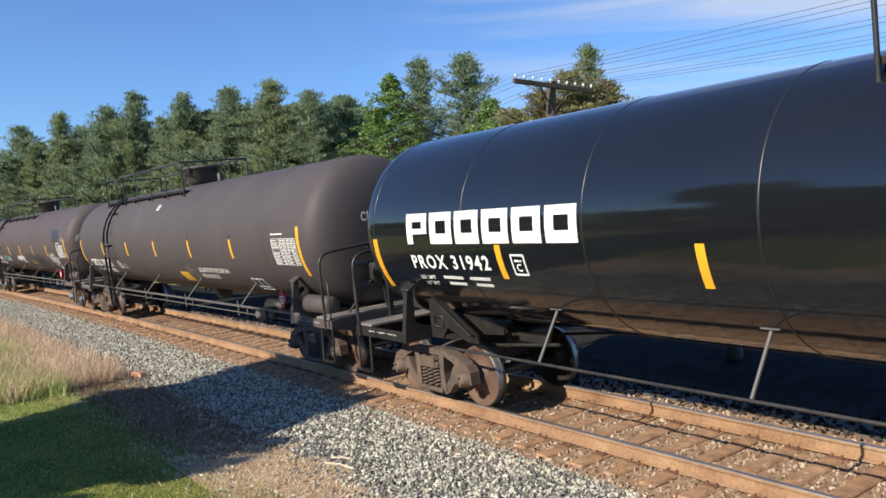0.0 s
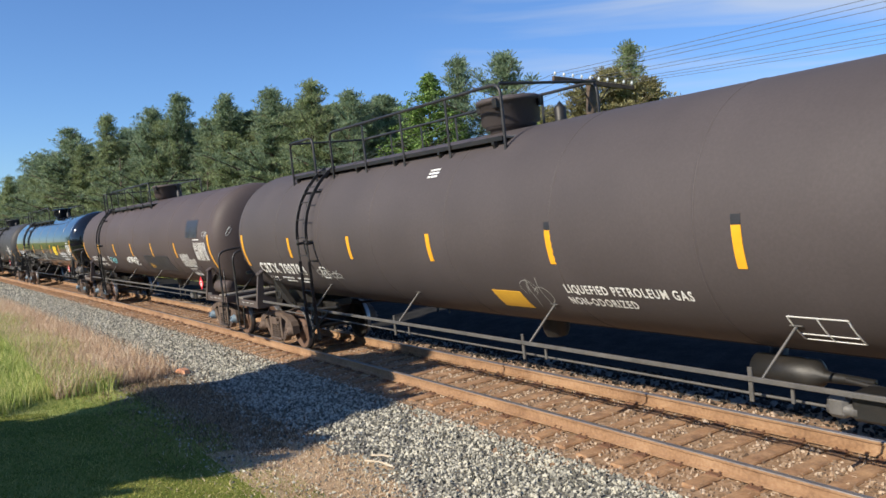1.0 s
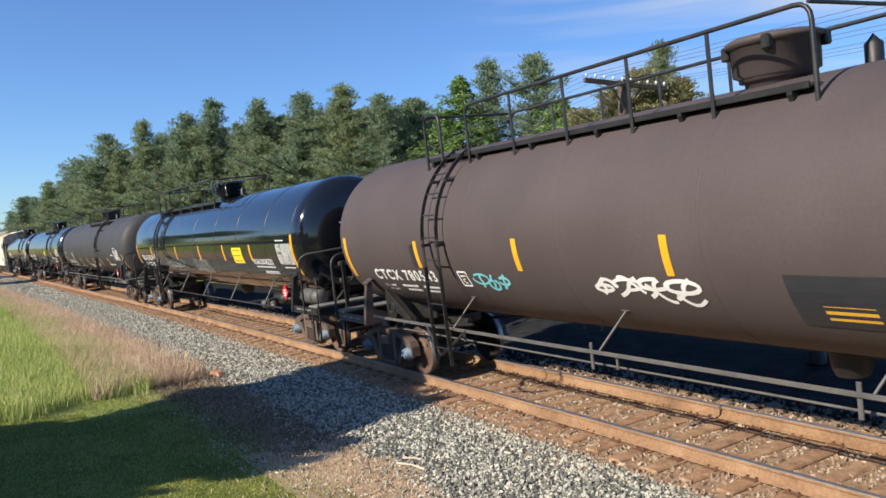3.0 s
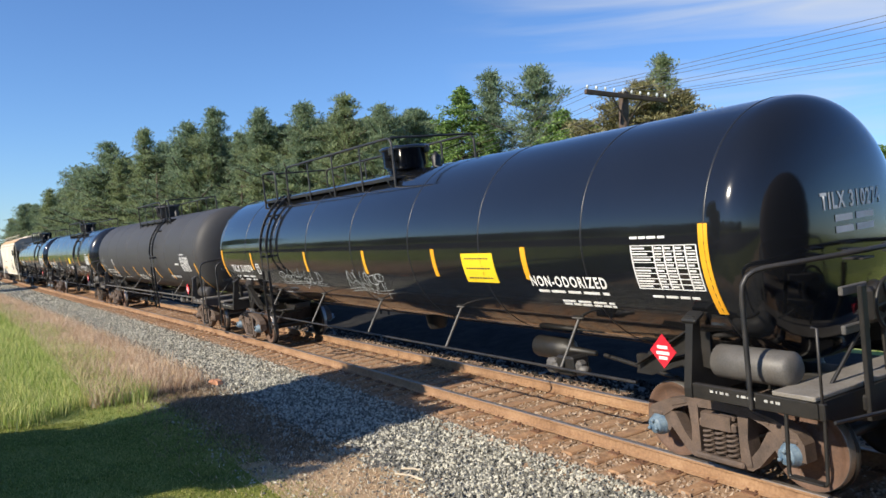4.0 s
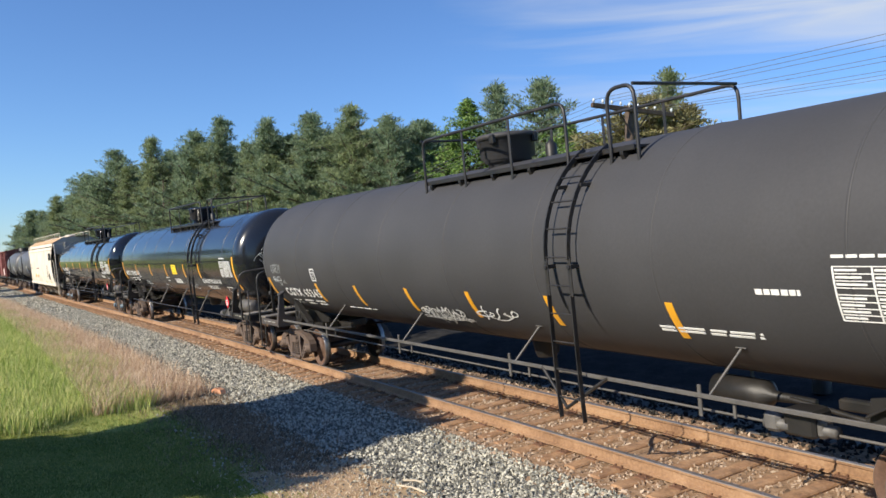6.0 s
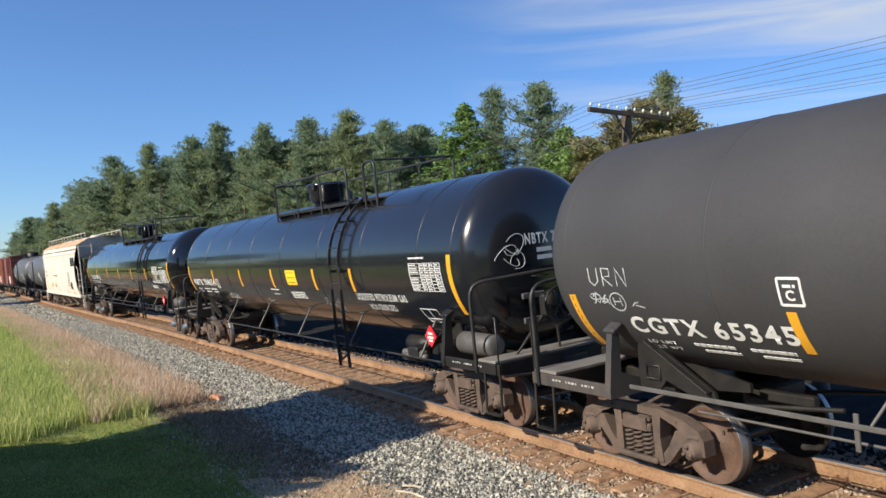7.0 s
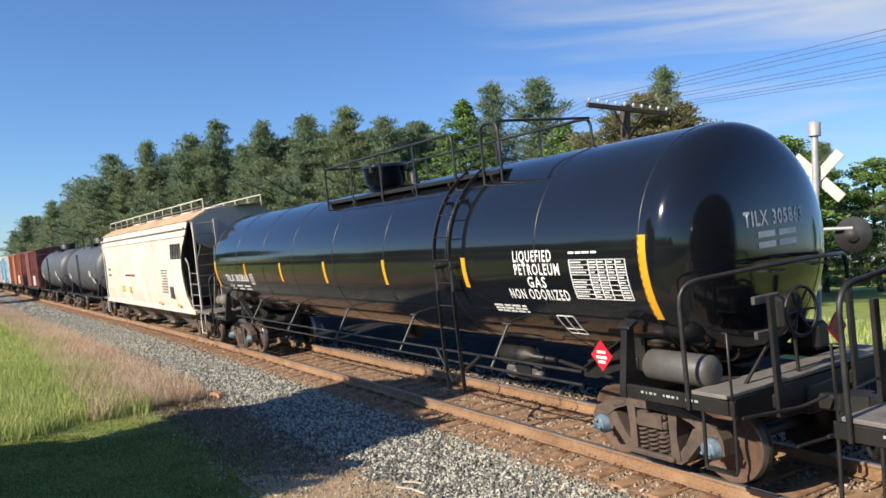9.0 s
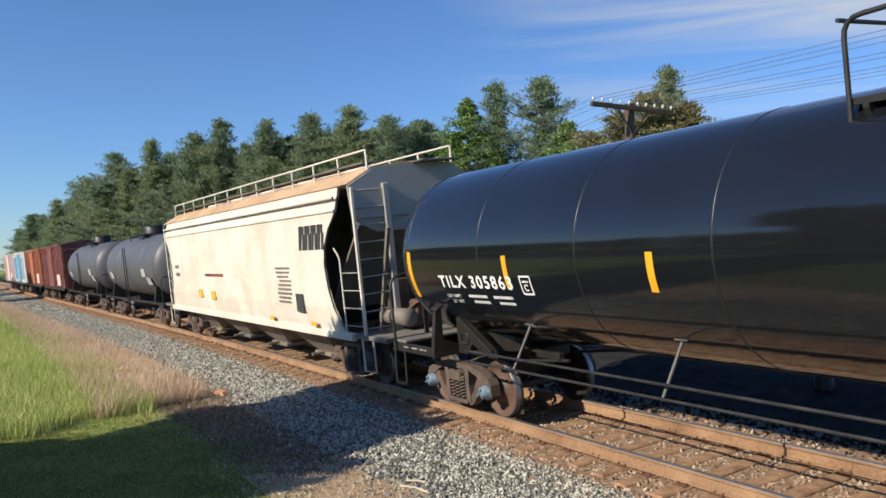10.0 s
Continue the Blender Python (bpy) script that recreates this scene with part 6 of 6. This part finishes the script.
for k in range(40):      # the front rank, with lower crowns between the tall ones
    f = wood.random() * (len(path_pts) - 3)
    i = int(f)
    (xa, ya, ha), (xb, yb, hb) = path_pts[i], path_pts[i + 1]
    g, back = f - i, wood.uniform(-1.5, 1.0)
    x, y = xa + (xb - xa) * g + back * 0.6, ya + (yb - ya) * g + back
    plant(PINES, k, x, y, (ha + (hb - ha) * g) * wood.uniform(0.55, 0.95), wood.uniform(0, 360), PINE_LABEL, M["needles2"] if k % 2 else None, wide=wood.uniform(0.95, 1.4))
for k, (x, y, h) in enumerate(((-70.0, 19.5, 12.0), (-87.0, 12.2, 11.0), (-83.5, 13.4, 12.2), (-97.0, 10.0, 10.5))):
    plant(BARE, 0, x, y, h, k * 95, "half-bare pine with grey trunk", name="bare_pine_tree", wide=1.0)
for k in range(55):      # the wood goes on along the far side of the line
    x = -95 - 150 * (k / 55) ** 1.3 + wood.uniform(-4, 4)
    y = float(np.interp(x, [-245, -165, -125, -95], [5.0, 6.0, 8.5, 12.5])) + wood.uniform(0, 14)
    plant(PINES, k, x, y, wood.uniform(11.5, 14.5) * (1 + (y - 6) * 0.012), wood.uniform(0, 360), PINE_LABEL, M["needles2"] if k % 3 == 0 else None)
for k, (x, y, h) in enumerate(((-42.0, 37.0, 13.4), (-40.8, 39.0, 14.6), (-62.5, 22.0, 7.0), (-39.5, 41.5, 14.0), (-38.2, 43.0, 12.6), (-43.8, 36.2, 12.2))):
    plant(PINES, k, x, y, h, k * 80, "yellowish olive feathery tree", M["leaves2"], "feathery_tree", 1.7)
for k, (x, y, h) in enumerate(((-50.0, 58.0, 13.5), (-45.4, 59.6, 13.8), (-47.0, 67.0, 14.0), (-44.9, 72.0, 12.5), (-38.0, 76.0, 12.0), (-30.0, 80.0, 12.0), (-20.0, 84.0, 12.5), (-53.0, 52.0, 13.0), (-8.0, 88.0, 12.0), (8.0, 86.0, 12.0))):
    plant(LEAFY if k % 2 else PINES, k, x, y, h, k * 40, "distant tree beyond the field", name="field_tree")
# trees on the near side, out of view, that throw the shade on the verge and the line
for k, (x, y, h, wide) in enumerate(((-13.2, -7.1, 8.15, 0.81), (-10.9, -6.75, 6.6, 1.05), (-80.0, -13.5, 9.8, 1.05), (-9.45, -8.0, 6.4, 1.0), (-98.0, -16.0, 10.2, 1.05), (-118.0, -18.0, 10.6, 1.05))):
    plant(SHADE, k, x - 0.11 * (3.5 - y), y, h, k * 70, "broad leafy tree on the near verge", name="leafy_tree", wide=wide)
# an unseen tree belt on the near side, added to darken the tank sides' reflections
for k in range(44):
    x, y = -120 + 3.6 * k + wood.uniform(-1, 1), -34 + wood.uniform(-2, 2)
    plant(LEAFY, k, x, y, 6.9 + wood.uniform(-0.4, 0.4), k * 71, "bushy tree in an unseen belt added for the tank reflections", name="leafy_tree", wide=1.7)


# ---------- pole line ----------
def utility_pole(x, y):
    p = tagged(new("utility_pole"), "dark wooden telegraph pole with one crossarm", "utility pole", "pole line")
    p.matrix_basis = pose(x, y, float(ground_z(x, y)))
    zt = 6.925 - float(ground_z(x, y))
    part("pole", Geo().path([(0, 0, -0.3), (0, 0, 3), (0, 0, zt)], 0.14, 12), M["pole"], p)
    za = zt - 0.15
    arm = part("crossarm", Geo().box((0.16, 0, za), (0.1, 3.05, 0.13), 0.012), M["pole"], p)
    part("transformer_bracket", Geo().path([(0.12, 0.0, za - 0.75), (0.16, 0.55, za - 0.06)], 0.02, 6).path([(0.12, 0.0, za - 0.75), (0.16, -0.55, za - 0.06)], 0.02, 6), M["pole"], p)
    for k in range(10):
        yy = -1.45 + 2.9 * k / 9
        part("insulator", Geo().lathe([(za + 0.06, 0.012), (za + 0.1, 0.012), (za + 0.1, 0.034), (za + 0.15, 0.038), (za + 0.18, 0.026), (za + 0.2, 0.0)], (0.16, yy, 0), "z", 10), M["glassins"], arm)
    part("guy_wire", Geo().path([(0, 0, za - 0.5), (0.3, 2.6, 0.0)], 0.012, 5), M["wire"], p)
    return za + float(ground_z(x, y))


POLES = [(26.0, 15.7), (-17.2, 15.7), (-70.0, 24.0)]
tops = [utility_pole(*q) for q in POLES]
for k in (0, 1, 2, 4, 5, 7, 8, 9):
    yy = -1.45 + 2.9 * k / 9
    pts = []
    for (xa, ya), (xb, yb), za, zb in zip(POLES, POLES[1:], tops, tops[1:]):
        for i in range(16):
            t = i / 16
            pts.append((xa + (xb - xa) * t + 0.16, ya + (yb - ya) * t + yy, za + (zb - za) * t + 0.15 - 4 * (0.45 + 0.04 * k) * t * (1 - t)))
    pts.append((POLES[-1][0], POLES[-1][1] + yy, tops[-1] + 0.15))
    w = tagged(new("overhead_wire", Geo().path(pts, 0.0062, 5).mesh("overhead_wire", M["wire"], False)), "thin grey line wire strung between wooden poles", "wire", "line wires")


# ---------- crossing signal ----------
def crossing_signal(x, y):
    s = tagged(new("crossing_signal"), "silver level crossing signal with white crossbuck and red lamp", "crossing signal")
    s.matrix_basis = pose(x, y, float(ground_z(x, y)), rz=192)
    z0 = -float(ground_z(x, y))
    part("mast", Geo().path([(0, 0, 0), (0, 0, z0 + 4.7)], 0.055, 12), M["silver"], s)
    part("base", Geo().lathe([(0, 0.16), (0.2, 0.15), (0.4, 0.07)], (0, 0, 0), "z", 14), M["frame"], s)
    part("bell", Geo().lathe([(z0 + 4.55, 0.1), (z0 + 4.78, 0.1), (z0 + 4.82, 0.0)], (0, 0, 0), "z", 14), M["silver"], s)
    for a in (45, -45):
        b = Geo().box((0, 0, 0), (1.1, 0.025, 0.18), 0.004, Matrix.Rotation(radians(a), 4, "Y"))
        ob = part("crossbuck_board", b, M["signwhite"], s, at=pose(0, -0.08 if a > 0 else -0.11, z0 + 3.85))
    part("lamp_arm", Geo().path([(-0.6, 0, z0 + 2.95), (0.6, 0, z0 + 2.95)], 0.03, 8), M["silver"], s)
    for dx in (-0.55, 0.55):
        lamp = part("signal_lamp", Geo().lathe([(-0.03, 0.3), (0.0, 0.3), (0.02, 0.12), (0.12, 0.1), (0.14, 0.0)], (dx, -0.1, z0 + 2.85), "y", 24), M["ink"], s, "black signal disc")
        part("hood", Geo().lathe([(-0.04, 0.11), (-0.3, 0.11)], (dx, -0.1, z0 + 2.85), "y", 18), M["ink"], lamp)
        part("lens", Geo().lathe([(-0.06, 0.1), (-0.09, 0.06), (-0.1, 0.0)], (dx, -0.1, z0 + 2.85), "y", 18), M["lens"] if dx > 0 else M["red"], lamp, "red signal lens")
    return s


crossing_signal(-8.75, 12.25)


# ---------- small things on the verge ----------
def verge_bits():
    g = Geo()
    g.prism([(-0.16, 0.0), (0.17, 0.0), (0.14, 0.09), (-0.02, 0.12), (-0.13, 0.08)], -0.07, 0.08)
    ob = tagged(new("plastic_scrap", g.mesh("plastic_scrap", M["clay"])), "crumpled orange plastic scrap lying on the ballast", "litter")
    ob.matrix_basis = pose(-18.3, 4.4, float(ground_z(-18.3, 4.4)) + 0.02, rz=30)
    for k, (x, y, a, l) in enumerate(((-9.3, 4.72, 20, 0.5), (-9.55, 4.9, 35, 0.35))):
        g = Geo().path([(-l / 2, 0, 0.02), (0, 0.02, 0.035), (l / 2, 0, 0.02)], 0.016, 6)
        ob = tagged(new("stick", g.mesh("stick", M["stick"])), "bleached broken stick lying on dry dirt", "stick")
        ob.matrix_basis = pose(x, y, float(ground_z(x, y)), rz=a)


verge_bits()


# ---------- grass ----------
def blades(name, x, y, height, width, lean, mat, label, seed):
    rng = np.random.default_rng(seed)
    n = len(x)
    z = ground_z(x, y) - 0.02
    a = rng.uniform(0, 6.283, n)
    h = height * rng.uniform(0.55, 1.25, n)
    w = width * rng.uniform(0.6, 1.4, n)
    b = rng.uniform(0, 6.283, n)
    l = lean * rng.uniform(0.2, 1.4, n) * h
    p = np.stack([x, y, z], 1)
    s = np.stack([np.cos(a) * w, np.sin(a) * w, np.zeros(n)], 1)
    d = np.stack([np.cos(b) * l, np.sin(b) * l, np.zeros(n)], 1)
    up = np.stack([np.zeros(n), np.zeros(n), h], 1)
    v = np.stack([p - s, p + s, p + up * 0.6 + d * 0.35 + s * 0.7, p + up * 0.6 + d * 0.35 - s * 0.7, p + up * 0.96 + d], 1).reshape(-1, 3)
    q = np.arange(n)[:, None] * 5
    tri = np.concatenate([q + np.array([[0, 1, 2]]), q + np.array([[0, 2, 3]]), q + np.array([[3, 2, 4]])], 0)
    return tagged(new(name, raw_mesh(name, v, tri, mat)), label, "grass", kind="stuff")


def scatter(n, x0, x1, u0, u1, seed, power=1.0):
    """Random places; u is measured across from the track's centre line. More of them at the near end."""
    rng = np.random.default_rng(seed)
    t = rng.uniform(0, 1, n) ** power
    x = x1 + (x0 - x1) * t
    u = rng.uniform(u0, u1, n)
    return x, u + track_y(x), u, rng


x, y, u, rng = scatter(210000, -75, -14, -13, -4.3, 71, 1.7)
edge = -15.6 - (y - 0.2) * 0.72 + 0.35 * np.sin(y * 3.1) + rng.normal(0, 0.25, len(x))
keep = (x < edge) & (u < -5.0 + np.minimum(x + 14, 0) * 0.016 + 0.35 * np.sin(x * 0.7) + rng.normal(0, 0.25, len(x)))
blades("tall_grass", x[keep], y[keep], 0.37, 0.0065, 0.5, M["blade"], "tall sunlit green meadow grass", 72)
x, y, u, rng = scatter(60000, -75, -15.5, -6.2, -3.3, 73, 1.6)
keep = (u + 0.3 * rng.normal(0, 1, len(x)) < -3.75 + np.minimum(x + 14, 0) * 0.014) & (x < -16.2 - (y - 1.0) * 0.6)
blades("dry_grass", x[keep], y[keep], 0.4, 0.006, 0.6, M["drygrass"], "tall dry tan grass along the ballast foot", 74)
x, y, u, rng = scatter(34000, -22, -7, -5.9, -3.0, 75, 1.0)
keep = rng.normal(-4.3, 0.75, len(x)) < np.where(u < -4.3, u + 0.3, -8.3 - u)
keep |= np.abs(u + 4.2) < 0.7
x, y, u = x[keep], y[keep], u[keep]
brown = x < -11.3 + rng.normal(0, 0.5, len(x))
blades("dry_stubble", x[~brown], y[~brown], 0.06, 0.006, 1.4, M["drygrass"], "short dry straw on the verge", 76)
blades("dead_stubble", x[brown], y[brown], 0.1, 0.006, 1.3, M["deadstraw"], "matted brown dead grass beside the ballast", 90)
x, y, u, rng = scatter(120000, -19, -6.5, -11, -4.4, 77, 1.0)
keep = u < -4.7 + 0.3 * np.sin(x * 1.3) + rng.normal(0, 0.42, len(x))
blades("mown_grass", x[keep], y[keep], 0.05, 0.006, 0.9, M["shortgrass"], "short mown grass in tree shade", 78)
x, y, u, rng = scatter(40000, -75, 4, 7.0, 26, 79, 1.0)
keep = (x > -15) | (u > 12.5)
x, y = x[keep], y[keep]
blades("field_grass", x, y, 0.35, 0.012, 0.5, M["blade"], "rough grass beyond the railway", 80)


# ---------- ballast ----------
def stones(name, x, y, size, mat, label, seed, lift=0.3):
    rng = np.random.default_rng(seed)
    n = len(x)
    base = np.array([[1, 0, 0], [-1, 0, 0], [0, 1, 0], [0, -1, 0], [0, 0, 1], [0, 0, -1], [0.6, 0.6, 0.45], [-0.6, -0.6, 0.45]], float)
    tri = np.array([[6, 2, 4], [6, 4, 0], [6, 0, 2], [2, 1, 4], [1, 7, 4], [7, 3, 4], [1, 3, 7], [3, 0, 4], [2, 0, 5], [1, 2, 5], [3, 1, 5], [0, 3, 5]])
    v = base[None] * rng.uniform(0.6, 1.25, (n, 8, 1)) + rng.normal(0, 0.12, (n, 8, 3))
    v *= rng.uniform(0.55, 1.2, (n, 1, 3))
    a, b = rng.uniform(0, 6.283, n), rng.uniform(0, 6.283, n)
    ca, sa, cb, sb = np.cos(a), np.sin(a), np.cos(b), np.sin(b)
    o, e = np.zeros(n), np.ones(n)
    rz = np.stack([ca, -sa, o, sa, ca, o, o, o, e], 1).reshape(n, 3, 3)
    rx = np.stack([e, o, o, o, cb, -sb, o, sb, cb], 1).reshape(n, 3, 3)
    v = np.einsum("nij,njk,nlk->nli", rz, rx, v)
    s = size * rng.uniform(0.55, 1.35, n)
    v = v * s[:, None, None]
    v += np.stack([x, y, ground_z(x, y) + s * lift], 1)[:, None, :]
    f = (np.arange(n)[:, None, None] * 8 + tri[None]).reshape(-1, 3)
    return tagged(new(name, raw_mesh(name, v.reshape(-1, 3), f, mat)), label, "ballast", kind="stuff")


x, y, u, rng = scatter(88000, -60, 0, -4.1, -1.45, 81, 1.5)
keep = u > -3.3 + np.minimum(x + 14, 0) * 0.014 + 0.2 * np.sin(x * 1.1) + 0.34 * rng.normal(0, 1, len(x))
stones("ballast_stones", x[keep], y[keep], 0.029, M["stone"], "loose crushed grey ballast stones beside the track", 82)
x, y, u, rng = scatter(26000, -48, 2, -1.6, 1.5, 83, 1.4)
stones("ballast_stones", x, y, 0.03, M["stonebrown"], "rust-dusted ballast stones between the ties", 84, 0.1)
# stones past the far rail, coloured as dark as the shade there
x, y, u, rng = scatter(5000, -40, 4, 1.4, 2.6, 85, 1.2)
stones("cinder_stones", x, y, 0.04, M["shadestone"], "loose stones on the far shoulder, coloured dark for the train's shade", 86)
x, y, u, rng = scatter(16000, -115, -52, -5.0, -1.45, 91, 1.2)
stones("ballast_stones", x, y, 0.055, M["stone"], "loose crushed grey ballast stones beside the track", 92)
x, y, u, rng = scatter(2500, -24, -6, -5.2, -3.2, 87, 1.0)
stones("loose_stones", x, y, 0.022, M["stone"], "stray ballast stones on dry dirt", 88)


# ---------- rails and ties ----------
def rail_geo(side, top):
    g = Geo()
    web = [(-0.07, -0.176), (0.07, -0.176), (0.07, -0.165), (0.012, -0.145), (0.009, -0.05), (0.034, -0.038), (0.036, -0.01)]
    head = [(0.036, -0.01), (0.03, 0.0), (-0.03, 0.0), (-0.036, -0.01)]
    prof = head if top else web + [(-0.036, -0.01), (-0.034, -0.038), (-0.009, -0.05), (-0.012, -0.145), (-0.07, -0.165)]
    ss = np.concatenate([np.arange(34, -130, -2.0), np.arange(-135, -330, -15.0)])
    vs = []
    for s in ss:
        m = track_frame(float(s))
        for u, w in prof:
            vs.append(m @ Vector((0, side * (GAUGE / 2 + 0.036) + u, w)))
    n = len(prof)
    fs = []
    for i in range(len(ss) - 1):
        for k in range(n - 1 if top else n):
            j = (k + 1) % n
            fs.append((i * n + k, i * n + j, (i + 1) * n + j, (i + 1) * n + k))
    return g.add(vs, fs)


track = tagged(new("railway_track"), "single banked railway track with rusty rails on timber ties", "railway track", kind="structure")
for s in (-1, 1):
    r = part("rail", rail_geo(s, False), M["rail"], track, "rust-brown steel rail")
    part("railhead", rail_geo(s, True), M["railtop"], r, "polished running surface")
TIE = Geo().box((0, 0, -0.27), (0.225, 2.6, 0.18), 0.018).mesh("tie", M["tie"])
TIE_PLATE = Geo().box((0, 0, -0.176), (0.19, 0.34, 0.018), 0.004)
for a, b in ((-0.06, -0.1), (0.06, -0.1), (-0.06, 0.1), (0.06, 0.1)):
    TIE_PLATE.box((a, b, -0.158), (0.028, 0.035, 0.03), 0.006)
TIE_PLATE = TIE_PLATE.mesh("tie_plate", M["iron"])
jit = random.Random(3)
s = 6.0
count = 0
while s > -112:
    t = part("tie", TIE, None, track, at=track_frame(s) @ pose(0, jit.uniform(-0.05, 0.05), jit.uniform(-0.012, 0.006), rz=jit.uniform(-1.2, 1.2)))
    if s > -45:
        for k in (-1, 1):
            part("tie_plate", TIE_PLATE, None, t, at=pose(0, k * (GAUGE / 2 + 0.036), 0))
    s -= 0.545


# ---------- movement ----------
def motions():
    times = [0.5 * k for k in range(21)]
    for car, c in TRAIN:
        walk(car, [(t, track_frame(c + SPEED * t)) for t in times])
    spin = math.degrees(SPEED / WHEEL_R)
    for w, a, a0 in ROLLING:
        walk(w, [(k / 30, pose(a, 0, WHEEL_R, ry=(a0 + spin * k / 30))) for k in range(301)])


motions()
